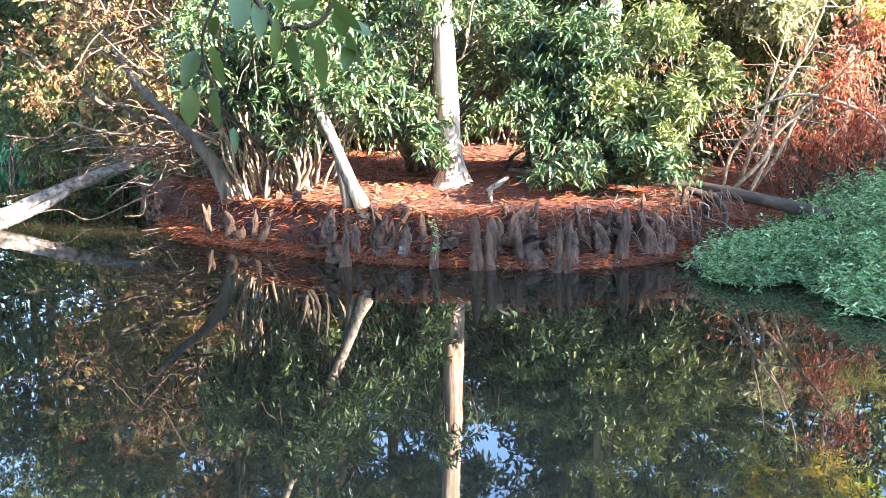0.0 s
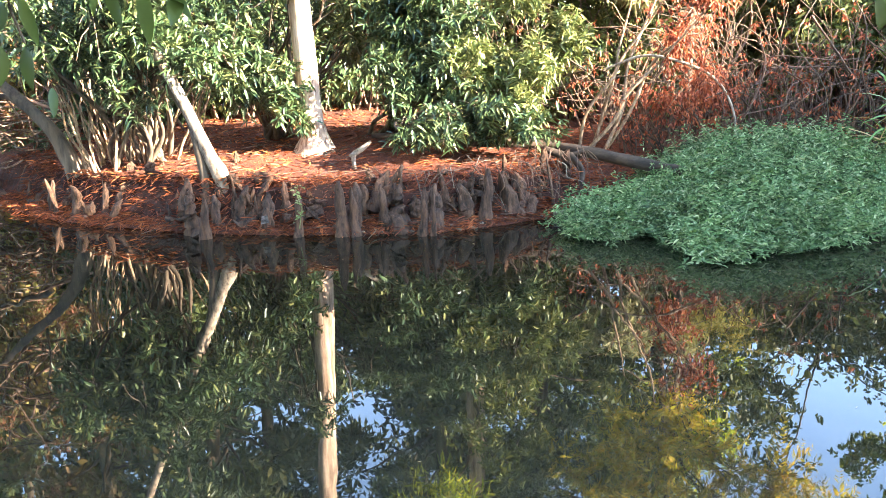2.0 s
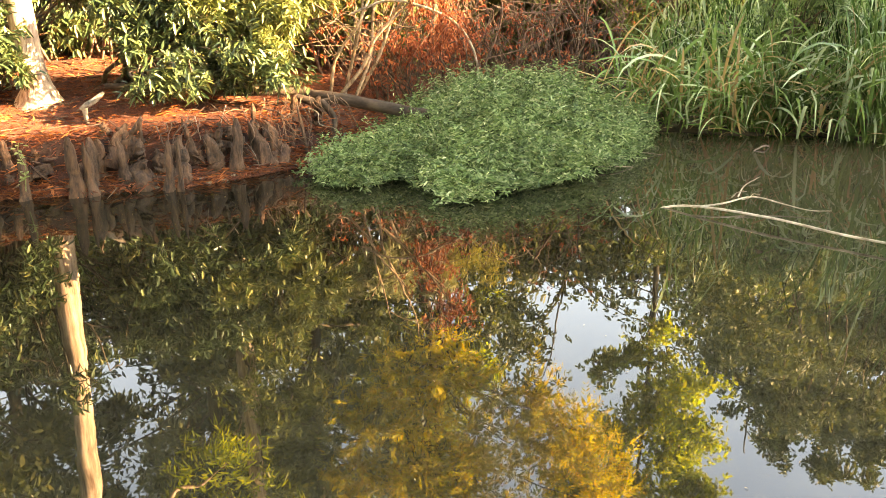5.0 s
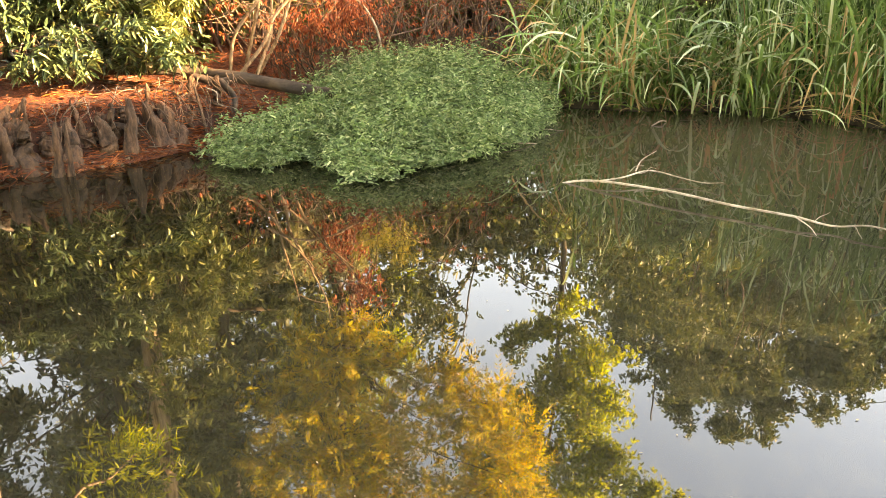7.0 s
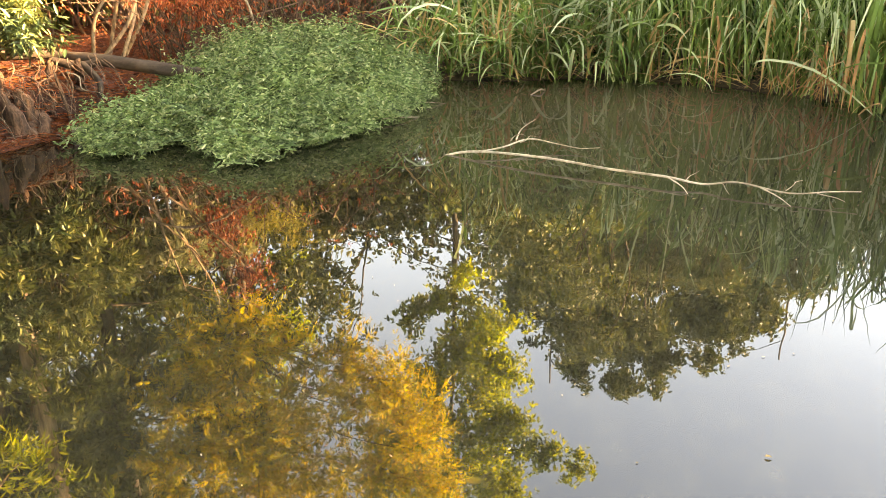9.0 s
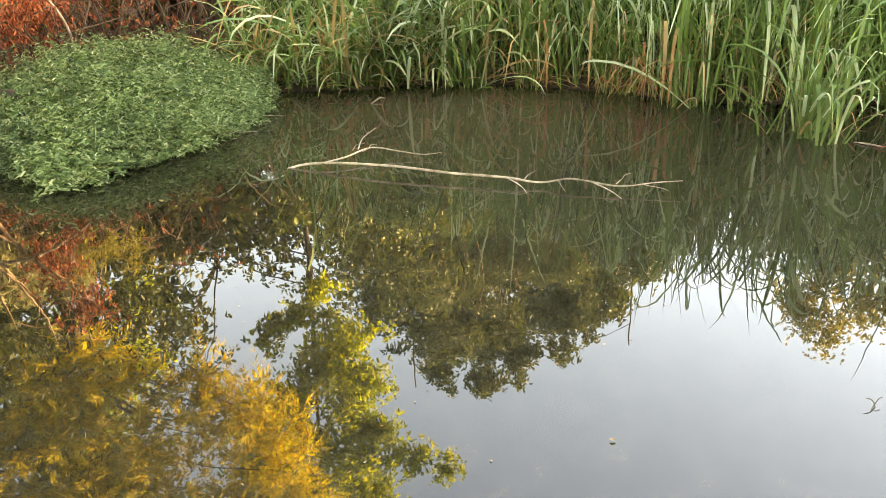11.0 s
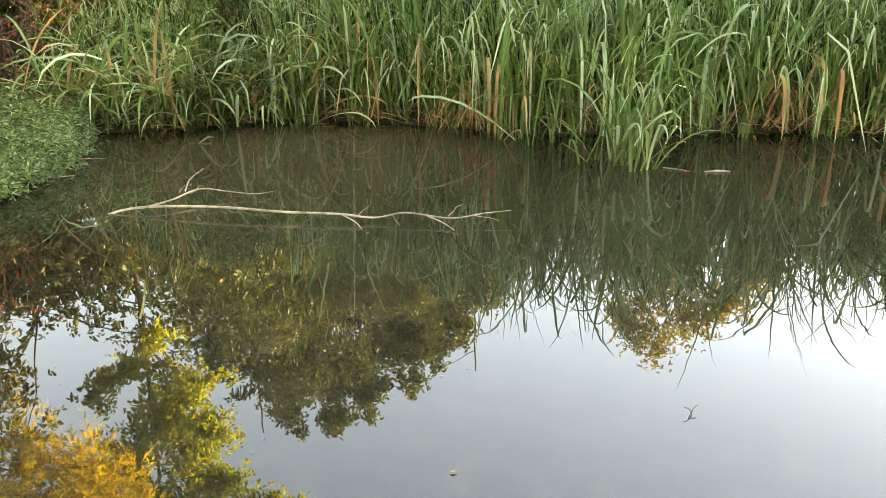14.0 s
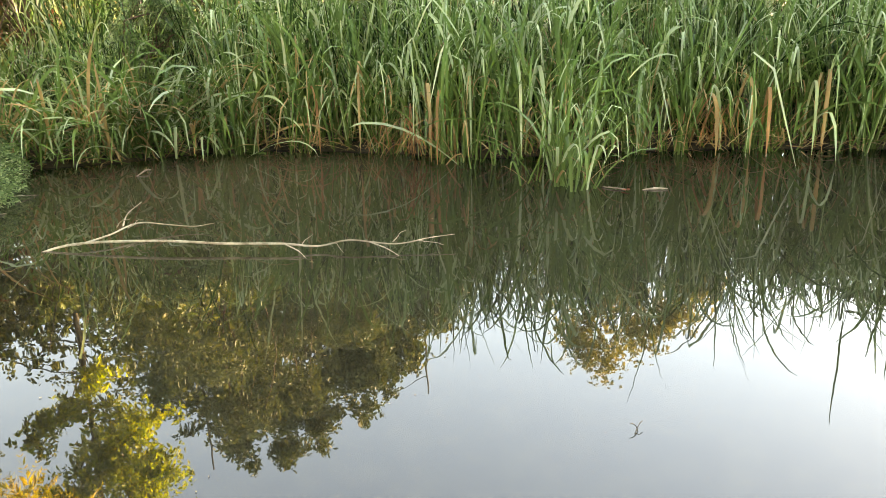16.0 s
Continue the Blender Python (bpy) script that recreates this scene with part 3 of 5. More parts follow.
for k in range(7):
    e = (-2.0 + rng.normal() * 0.7, 8.6 + rng.normal() * 0.5, rng.uniform(3.2, 5.5))
    c, o = blob(60, e, (0.6, 0.6, 0.4), 0.2)
    rosettes(g, c, o, 7, 0.12, 0.035, 1.2, hang=0.2)
part("crown", g, M_EVERGREEN, ob)

# crooked tree where the bank turns back
ob = thing("crooked_tree", "crooked tree bending out over the inlet", "tree", at=(-2.32, 8.8, 0.42))
g = Geo()
tube(g, smooth_path([(-2.3, 8.8, 0.35), (-2.36, 8.8, 0.55), (-2.5, 8.8, 0.85), (-2.78, 8.9, 1.15), (-3.3, 9.2, 1.6), (-3.9, 9.8, 2.3), (-4.4, 10.2, 3.4)], 6), [0.1, 0.085, 0.072, 0.055, 0.035, 0.025, 0.012], 12, 0.08)
part("trunk", g, M_BARK, ob)
g, f = Geo(), Geo()
for k in range(30):
    e = np.array((rng.uniform(-5.2, -2.6), rng.uniform(9.0, 11), rng.uniform(1.3, 3.4)))
    g = Geo()
    tube(g, limb((-3.3 + rng.normal() * 0.3, 9.3, 1.6 + rng.uniform(-0.2, 0.8)), e, 0.1, 0.12), [0.014, 0.004], 5, cap=False)
    part("limb", g, M_TWIG, ob)
    c, o = blob(24, e, (0.42, 0.42, 0.28), 0.1)
    rosettes(f, c, o, 7, 0.06, 0.017, 1.3, hang=0.3)
part("crown", f, M_RUSTGOLD, ob, "thin brown and gold autumn foliage")

# many thin stems shooting from one stool
ob = thing("coppice_stool", "cluster of thin pale upright stems on the bank", "shrub", at=(-1.9, 8.9, 0.5))
for k in range(52):
    x, y = rng.uniform(-2.2, -1.15), rng.uniform(8.55, 9.2)
    g = Geo()
    tx = x + (x + 1.75) * rng.uniform(0.2, 0.9) + rng.normal() * 0.1
    tube(g, limb((x, y, ground_at(x, y) - 0.03), (tx, y + rng.normal() * 0.2, rng.uniform(1.0, 1.7)), 0.0, 0.05), [rng.uniform(0.006, 0.021), 0.004], 6, 0.05)
    part("stem", g, M_SHOOT, ob)

# the tree further back
ob = thing("back_tree", "pale trunk of a tree further back, half hidden by leaves", "tree", at=(2.18, 10.5, 0.6))
g = Geo()
tube(g, smooth_path([(2.19, 10.5, 0.5), (2.19, 10.5, 0.9), (2.17, 10.5, 1.8), (2.16, 10.5, 4), (2.2, 10.6, 11)], 6), [0.17, 0.14, 0.13, 0.12, 0.05], 14, 0.04)
part("trunk", g, M_CYPRESS, ob)
g = Geo()
for e, r in [((2.3, 9.9, 3.0), 0.3), ((2.6, 9.9, 3.3), 0.4), ((2.1, 10.0, 3.6), 0.4), ((2.9, 10.0, 3.8), 0.45), ((2.4, 10.1, 4.2), 0.5), ((1.7, 10.2, 4.5), 0.4), ((3.1, 10.1, 4.6), 0.5), ((2.3, 10.3, 5.2), 0.7), ((1.5, 10.6, 6.2), 0.8), ((2.9, 10.6, 6.4), 0.8), ((2.2, 10.7, 7.6), 0.9), ((2.2, 10.6, 9.2), 0.8)]:
    limbs = Geo()
    tube(limbs, limb((2.18, 10.5, e[2] - 0.5), e, 0.1, 0.08), [0.025, 0.006], 5, cap=False)
    part("limb", limbs, M_BARK, ob)
    c, o = blob(int(45 + 60 * r), e, (r, r, r * 0.7), 0.2)
    rosettes(g, c, o, 7, 0.1, 0.028, 1.2, hang=0.2)
part("crown", g, M_OLIVE, ob)

# ---- the dead red-leaved shrub and the brush behind it ----
ob = thing("dead_leaf_shrub", "shrub with hanging rust-red dead leaves on bare pale branches", "shrub", at=(3.05, 8.2, 0.45))
f = Geo()
ENDS = [(3.92, 7.7, 1.74), (4.08, 7.35, 2.17), (3.6, 7.9, 1.9), (3.35, 8.0, 2.1), (3.75, 8.1, 2.4)]
for e in ENDS:
    g = Geo()
    p = limb((3.05 + rng.normal() * 0.07, 8.25 + rng.normal() * 0.06, 0.42), e, 0.12, 0.05, 6)
    tube(g, p, [0.02, 0.015, 0.006], 7, 0.05)
    for _ in range(4):
        q = p[rng.integers(len(p) // 3, len(p))]
        tube(g, limb(q, q + np.array([rng.normal() * 0.3, rng.normal() * 0.2, rng.uniform(-0.15, 0.35)]), 0.03, 0.1, 4), [0.006, 0.002], 4, cap=False)
    part("branch", g, M_SHOOT, ob)
for c, r, k in [((3.8, 7.85, 1.5), (0.28, 0.28, 0.42), 95), ((4.0, 7.7, 1.15), (0.35, 0.3, 0.25), 45), ((3.85, 8.2, 0.85), (0.5, 0.35, 0.25), 90), ((3.9, 7.5, 1.95), (0.3, 0.25, 0.3), 70), ((4.4, 8.3, 0.9), (0.5, 0.3, 0.35), 90)]:
    cc, o = blob(k, c, r, 0.1)
    cc = np.repeat(cc, 2, 0) + rng.normal(size=(2 * k, 3)) * 0.05
    rosettes(f, cc, np.repeat(o, 2, 0), 6, 0.045, 0.019, 0.9, droop=0.25, hang=0.8)
part("foliage", f, M_RUST, ob)

shrub("pale_leaved_bough", "bough of pale sunlit leaves over the red shrub", (4.2, 10.8, 0.7), 1,
      [((4.3, 10.1, 2.28), (0.6, 0.4, 0.4), 2), ((3.8, 10.4, 2.5), (0.5, 0.4, 0.36), 1), ((4.9, 10.2, 2.6), (0.6, 0.4, 0.36), 1.5)], M_PALELEAF, 620, 0.12, 0.035)
shrub("golden_bough", "bough of dull gold feathery needles over the red shrub", (5.4, 10.5, 0.6), 2,
      [((5.25, 9.85, 2.28), (0.6, 0.4, 0.36), 2), ((5.8, 9.9, 2.5), (0.5, 0.4, 0.4), 1)], M_DULLGOLD, 230, 0.075, 0.018, bark=M_TWIG)

ob = thing("brush_tangle", "tangle of bare brown stems with rust-coloured leaves", "brush", at=(5.0, 9.0, 0.4))
g, f = Geo(), Geo()
for k in range(250):
    x, y = rng.uniform(3.8, 7.2), rng.uniform(7.9, 10.5)
    e = (x + rng.normal() * 0.9, y + rng.normal() * 0.5, rng.uniform(0.45, 2.2))
    p = limb((x, y, ground_at(x, y) - 0.02), e, rng.uniform(0.1, 0.5), 0.22)
    g = Geo()
    tube(g, p, [rng.uniform(0.004, 0.013), 0.003], 5, cap=False)
    part("stem", g, M_TWIG if k % 3 else M_BARK, ob)
    if rng.random() < 0.85 - (x - 3.2) * 0.13:
        q = p[rng.integers(3, len(p), 7)] + rng.normal(size=(7, 3)) * 0.08
        rosettes(f, q, rng.normal(size=(7, 3)), 6, 0.05, 0.022, 1.0, droop=0.2, hang=0.6)
part("foliage", f, M_RUST, ob)

# ---- dead wood ----
g = Geo()
tube(g, smooth_path([(2.55, 7.95, 0.5), (2.75, 7.7, 0.48), (3.0, 7.5, 0.43), (3.25, 7.2, 0.38), (3.45, 7.0, 0.35)], 6), [0.055, 0.06, 0.056, 0.058, 0.06], 12, 0.06)
single("fallen_log", g, M_LOG, "dark fallen log lying from the bank out over weeds", "log")
g = Geo()
tube(g, smooth_path([(2.35, 7.75, 0.52), (2.6, 7.72, 0.44), (2.8, 7.65, 0.5), (3.0, 7.7, 0.4)], 6), [0.03, 0.045, 0.035, 0.02], 9, 0.08)
tube(g, smooth_path([(2.6, 7.7, 0.45), (2.65, 7.5, 0.33), (2.6, 7.4, 0.15)], 5), [0.04, 0.03, 0.02], 8, 0.08)
single("dead_branch", g, M_LOG, "broken crooked branch caught beside the fallen log", "branch")
g = Geo()
tube(g, smooth_path([(0.7, 8.3, 0.68), (1.3, 8.1, 0.62), (1.9, 7.95, 0.58), (2.5, 7.85, 0.55)], 6), [0.03, 0.04, 0.045, 0.04], 9, 0.06)
single("fallen_branch", g, M_LOG, "long dark branch lying on the needle carpet", "branch")
g = Geo()
tube(g, smooth_path([(2.2, 6.95, 0.05), (2.5, 6.8, 0.06), (3.0, 6.6, 0.09), (3.5, 6.6, 0.13)], 5), [0.028, 0.024, 0.02, 0.012], 8, 0.06)
single("grey_stick", g, M_DRIFT, "grey stick lying at the waterline under weeds", "stick")
g = Geo()
tube(g, np.array([(0.475, 7.74, 0.3), (0.478, 7.74, 0.42), (0.47, 7.745, 0.5), (0.473, 7.75, 0.57)]), [0.018, 0.017, 0.02, 0.025], 8, 0.1)
tube(g, np.array([(0.435, 7.76, 0.55), (0.49, 7.75, 0.58), (0.55, 7.74, 0.615), (0.595, 7.735, 0.65), (0.64, 7.73, 0.685)]), [0.015, 0.03, 0.028, 0.023, 0.014], 8, 0.1)
single("broken_snag", g, M_DRIFT, "short white broken branch stub stuck in the bank", "branch")
g = Geo()
tube(g, smooth_path([(3.1, 8.15, 1.25), (3.48, 7.9, 1.38), (3.98, 7.66, 1.2), (4.2, 7.55, 0.89), (4.25, 7.51, 0.5), (4.28, 7.5, 0.05)], 6), [0.012, 0.014, 0.014, 0.012, 0.01, 0.008], 7, 0.04)
single("arching_cane", g, M_PALE, "pale thin cane arching down into the weeds", "branch")

# twigs hanging over the lip of the bank
ob = thing("root_twigs", "grey dead twigs and roots hanging down the bank", "brush", at=(1.9, 7.2, 0.3))
for k in range(44):
    x = rng.uniform(0.9, 2.75)
    y = np.interp(x, [0, 1, 1.7, 2.3, 2.9], [7.2, 7.05, 7.1, 7.4, 7.5]) + rng.normal() * 0.08
    g = Geo()
    e = (x + rng.normal() * 0.2, y - rng.uniform(0.0, 0.3), rng.uniform(0.03, 0.25))
    tube(g, limb((x, y, rng.uniform(0.4, 0.6)), e, 0.06, 0.1), [rng.uniform(0.003, 0.0065), 0.002], 5, cap=False, jag=0.1)
    part("twig", g, M_DRIFT if rng.random() < 0.15 else M_TWIG, ob)

# driftwood and dead boughs over the inlet
g = Geo()
tube(g, smooth_path([(-6.2, 9.2, -0.08), (-5.23, 9.5, 0.14), (-4.9, 9.7, 0.3), (-4.4, 10.0, 0.49), (-4.0, 10.25, 0.62), (-3.7, 10.5, 0.77), (-3.2, 10.6, 0.9)], 6), [0.06, 0.085, 0.07, 0.075, 0.06, 0.055, 0.035], 14, 0.12, jag=0.04)
tube(g, smooth_path([(-5.6, 9.3, -0.05), (-5.15, 9.45, 0.06), (-4.8, 9.66, 0.22), (-4.55, 9.85, 0.38)], 5), [0.035, 0.05, 0.045, 0.04], 10, 0.1, jag=0.05)
single("driftwood_bough", g, M_GREYWOOD, "pale twisted dead bough dipping into the inlet", "branch")
ob = thing("dead_boughs", "fan of bare grey dead branches over the inlet", "brush", at=(-3.0, 10.2, 0.6))
for s, e, r in [((-2.7, 9.8, 0.96), (-5.56, 10.5, 1.04), 0.022), ((-2.94, 9.5, 1.04), (-3.95, 10, 1.34), 0.035), ((-3.95, 10, 1.34), (-5.3, 10, 2.2), 0.03)]:
    g = Geo()
    p = limb(s, e, 0.05, 0.07, 8)
    tube(g, p, [r, r * 0.5], 8, 0.06, jag=0.08)
    for _ in range(9):
        q = p[rng.integers(3, len(p))]
        w = Geo()
        tube(w, limb(q, q + rng.normal(size=3) * np.array((0.35, 0.2, 0.25)), 0.03, 0.12), [r * 0.3, 0.002], 5, cap=False, jag=0.08)
        part("twig", w, M_TWIG, ob)
    part("branch", g, M_BARK if r > 0.025 else M_TWIG, ob)
for k in range(70):
    s = np.array((rng.uniform(-3.6, -2.6), rng.uniform(9.8, 10.8), rng.uniform(0.4, 1.1)))
    e = s + np.array((rng.uniform(-1.9, 0.2), rng.normal() * 0.5, rng.uniform(-0.5, 0.35)))
    e[2] = max(e[2], 0.04)
    g = Geo()
    tube(g, limb(s, e, 0.08, 0.12), [rng.uniform(0.006, 0.012), 0.003], 5, cap=False)
    part("branch", g, M_DRIFT if rng.random() < 0.25 else M_TWIG, ob)
f = Geo()
c, o = blob(120, (-3.3, 10.3, 0.85), (1.0, 0.6, 0.35), 0.1)
rosettes(f, c, o, 5, 0.08, 0.03, 1.0, hang=0.5)
part("foliage", f, M_RUSTGOLD, ob, "clinging brown dead leaves")

# ---- weeds growing out over the water ----
WEEDS = [(2.1, 6.6), (2.25, 5.95), (2.85, 6.1), (2.72, 5.15), (3.2, 5.3), (3.9, 5.3), (4.7, 5.65), (5.4, 6.2), (5.9, 6.9), (5.6, 7.5), (4.6, 8.0), (3.6, 7.7), (2.9, 7.2)]


def inside(poly, x, y):
    r = np.zeros(len(x), bool)
    s = np.array(poly)
    for a, b in zip(s, np.roll(s, -1, 0)):
        r ^= ((a[1] > y) != (b[1] > y)) & (x < (b[0] - a[0]) * (y - a[1]) / (b[1] - a[1] + 1e-9) + a[0])
    return r


def edge_distance(poly, x, y):
    p, best, s = np.stack([x, y], 1), np.full(len(x), 1e9), np.array(poly, float)
    for a, b in zip(s, np.roll(s, -1, 0)):
        e = b - a
        t = np.clip(((p - a) @ e) / (e @ e), 0, 1)
        best = np.minimum(best, np.linalg.norm(p - a - t[:, None] * e, axis=1))
    return best


n = 20000
wx, wy = rng.uniform(2.0, 6.0, n), rng.uniform(5.0, 8.1, n)
keep = inside(WEEDS, wx, wy)
wx, wy = wx[keep][:8200], wy[keep][:8200]
ed = edge_distance(WEEDS, wx, wy)
wx, wy = wx + rng.normal(size=len(wx)) * 0.07, wy + rng.normal(size=len(wx)) * 0.07
top = np.clip(0.08 + 0.36 * ed, 0.08, 0.4) + np.clip((wy - 6.4) * 0.24, 0, 0.38) + rng.normal(size=len(wx)) * 0.045 + 0.07 * np.sin(5 * wx) * np.sin(6 * wy + 1)
tuft = np.stack([rng.uniform(2.0, 6.0, 700), rng.uniform(5.0, 8.1, 700)], 1)
far_off = np.sqrt(((np.stack([wx, wy], 1)[:, None] - tuft[None]) ** 2).sum(-1)).min(1)
top += 0.07 - 0.3 * np.clip(far_off / 0.13, 0, 1.2) ** 2
top = np.minimum(top, 0.1 + 0.12 * rng.random(len(wx)) + 0.5 * np.clip(wx - 3.0, 0, 3))   # low where the log lies over them
top = np.clip(top + (rng.random(len(wx)) < 0.3) * rng.uniform(0.02, 0.12, len(wx)) + (rng.random(len(wx)) < 0.07) * rng.uniform(0.05, 0.2, len(wx)), 0.05, 2)
g, f = Geo(), Geo()
P, D, L = [], [], []
for x, y, h in zip(wx, wy, top):
    z0 = max(ground_at(x, y), -0.02) if len(g.v) < 700 else -0.02
    lean = rng.normal(size=2) * 0.09
    if len(g.v) < 700:
        tube(g, np.array([(x, y, z0 - 0.02), (x + lean[0] * 0.4, y + lean[1] * 0.4, h * 0.6), (x + lean[0], y + lean[1], h)]), [0.004, 0.002], 4, cap=False)
    m = 15
    t = rng.uniform(0.25, 1, m)
    t = np.where(np.arange(m) < 5, rng.uniform(0.88, 1.02, m), t)
    P.append(np.stack([x + lean[0] * t + rng.normal(size=m) * 0.012, y + lean[1] * t + rng.normal(size=m) * 0.012, h * t], 1))
    a = rng.uniform(0, 6.28, m)
    D.append(np.stack([np.cos(a), np.sin(a), rng.uniform(-0.2, 1.6, m)], 1))
    L.append(rng.uniform(0.025, 0.065, m))
L = np.concatenate(L)
leaves(f, np.concatenate(P), np.concatenate(D), L, L * 0.26, droop=0.35)
ob = thing("weed_bed", "mound of small-leaved green weeds spreading over the water", "weeds", kind="stuff", at=(4, 6.5, 0))
part("stems", g, M_WEED, ob)
part("foliage", f, M_WEED, ob)
f = Geo()
pick = np.nonzero((wy > 6.3) & (wx > 3.4) & (rng.random(len(wx)) < 0.22))[0]
c = np.stack([wx[pick] + rng.normal(size=len(pick)) * 0.04, wy[pick], top[pick] + rng.uniform(0.0, 0.05, len(pick))], 1)
rosettes(f, c, np.tile([0.0, 0.0, 1.0], (len(c), 1)), 5, 0.016, 0.006, 0.7, droop=0.0)
part("seed_heads", f, M_PALELEAF, ob, "tiny cream seed heads")


# ---- reeds ----
def blades(geo, base, az, lean, length, width, curve, kink=None, seg=9):
    """Long strap leaves, each rising from its base, arching over by its curve, some snapped so that the end hangs."""
    n = len(base)
    t = np.linspace(0, 1, seg)
    ang = lean[:, None] + curve[:, None] * t[None] ** 2.2
    if kink is not None:
        soft = rng.uniform(0.1, 0.42, n)[:, None]
        bent = np.clip((t[None] - kink[:, None]) / soft + 0.35, 0, 1)
        ang = np.where(t[None] > kink[:, None], np.maximum(ang, ang + (rng.uniform(2.5, 3.1, n)[:, None] - ang) * bent), ang)
    step = length[:, None] / (seg - 1)
    hor = np.cumsum(np.sin(ang) * step, 1) - np.sin(ang[:, :1]) * step
    ver = np.cumsum(np.cos(ang) * step, 1) - np.cos(ang[:, :1]) * step
    h = np.stack([np.cos(az), np.sin(az)], 1)
    c = base[:, None] + np.concatenate([h[:, None] * hor[..., None], ver[..., None]], -1)
    # an end that would dip under is shorter instead
    top = c[np.arange(n), c[..., 2].argmax(1)]
    fall = top[:, 2] - c[..., 2].min(1)
    room = np.clip((top[:, 2] - rng.uniform(0.02, 0.25, n)) / np.maximum(fall, 1e-6), 0.05, 1)
    after = np.arange(seg)[None] > c[..., 2].argmax(1)[:, None]
    over = after & (c[..., 2].min(1) < 0.02)[:, None]
    c = np.where(over[..., None], top[:, None] + (c - top[:, None]) * room[:, None, None], c)
    c[..., 2] = np.maximum(c[..., 2], np.where(after, 0.012, -0.2))
    tw = rng.uniform(-0.9, 0.9, n)[:, None] * t[None] + rng.uniform(-0.5, 0.5, n)[:, None]
    side = np.stack([-np.sin(az), np.cos(az)], 1)
    up = np.concatenate([-h[:, None] * np.cos(ang)[..., None], np.sin(ang)[..., None]], -1)
    s = np.concatenate([side, np.zeros((n, 1))], 1)[:, None] * np.cos(tw)[..., None] + up * np.sin(tw)[..., None]
    nrm = np.concatenate([side, np.zeros((n, 1))], 1)[:, None] * -np.sin(tw)[..., None] + up * np.cos(tw)[..., None]
    w = width[:, None] * np.interp(t, [0, 0.15, 0.55, 0.85, 1], [0.55, 0.9, 1, 0.62, 0.04])[None]
    v = np.stack([c + s * w[..., None] * 0.5 + nrm * w[..., None] * 0.12, c, c - s * w[..., None] * 0.5 + nrm * w[..., None] * 0.12], 2)
    k = (np.arange(n) * seg * 3)[:, None, None] + (np.arange(seg - 1) * 3)[None, :, None]
    f = np.concatenate([(k + [0, 1, 4, 3]).reshape(-1, 4), (k + [1, 2, 5, 4]).reshape(-1, 4)])
    geo.add(v.reshape(-1, 3), f)


def reed_clump(x, y, n, height, label, straw=0.1, group="reeds along the shore", apart=False, flop=1.0):
    """Culms with long leaves that leave them at all heights and hang over, and blades from the root."""
    z = max(ground_at(x, y), -0.1) - 0.03
    ob = thing("reed_clump", label, "reeds", group, at=(x, y, z))
    culms = max(4, n // 5)
    foot = np.stack([x + rng.normal(size=culms) * 0.13, y + rng.normal(size=culms) * 0.13, np.full(culms, z)], 1)
    tip = foot + np.stack([rng.normal(size=culms) * 0.26, rng.normal(size=culms) * 0.26, height * rng.uniform(0.55, 0.85, culms)], 1)
    joined = Geo()
    for a, c in zip(foot, tip):
        g = Geo() if apart else joined
        tube(g, limb(a, c, 0.0, 0.02, 4), [0.009, 0.004], 5, cap=False)
        if apart:
            part("culm", g, M_REED, ob)
    if not apart:
        part("culm", joined, M_REED, ob)["kind"] = "stuff"
    for name, mat, k in (("blade", M_REED, int(n * (0.8 - straw))), ("blade", M_REEDPALE, int(n * 0.2)), ("dry_blade", M_STRAW, max(2, int(n * straw)))):
        fresh, dry = mat is M_REED, name == "dry_blade"
        i = rng.integers(0, culms, k)
        low = rng.random(k) < (0.58 if fresh else 0.45 if dry else 0.12)
        u = np.where(low, 0.02, rng.uniform(0.15 if fresh or dry else 0.3, 0.95, k))
        base = foot[i] + (tip[i] - foot[i]) * u[:, None]
        base[:, :2] += rng.normal(size=(k, 2)) * 0.02
        az = rng.uniform(0, 6.283, k)
        if apart:
            az = np.where(rng.random(k) < (0.3 if fresh else 0.65), rng.normal(3.6, 0.9, k), az)
        lean = np.where(low, np.abs(rng.normal(size=k)) * 0.32 + 0.03, rng.uniform(0.12, 0.55, k) if fresh else rng.uniform(0.3, 0.8, k))
        ln = np.where(low, height * rng.uniform(0.5, 1.08, k), rng.uniform(0.45, 1.0, k) * height * 0.5)
        straight = rng.random(k) < (0.3 if fresh else 0.06)
        curve = np.where(straight, rng.uniform(0.03, 0.45, k), rng.uniform(0.7, 2.4, k))
        bent = (rng.random(k) < (0.4 if fresh else 0.85)) & ~straight
        snapped = np.where(bent, rng.uniform(0.4, 0.8, k), 2.0)
        wd = rng.uniform(0.011, 0.032, k)
        lean, curve = lean * flop, np.where(low, curve * flop, curve)
        if dry:
            ln *= rng.uniform(0.45, 1.0, k)
            wd *= 0.75
            base[:, 2] = z + (base[:, 2] - z) * 0.7
        if apart:
            for j in range(k):
                g = Geo()
                one = slice(j, j + 1)
                blades(g, base[one], az[one], lean[one], ln[one], wd[one], curve[one], snapped[one])
                part(name, g, mat, ob)
        else:
            g = Geo()
            blades(g, base, az, lean, ln, wd, curve, snapped)
            part(name, g, mat, ob)["kind"] = "stuff"
    return ob


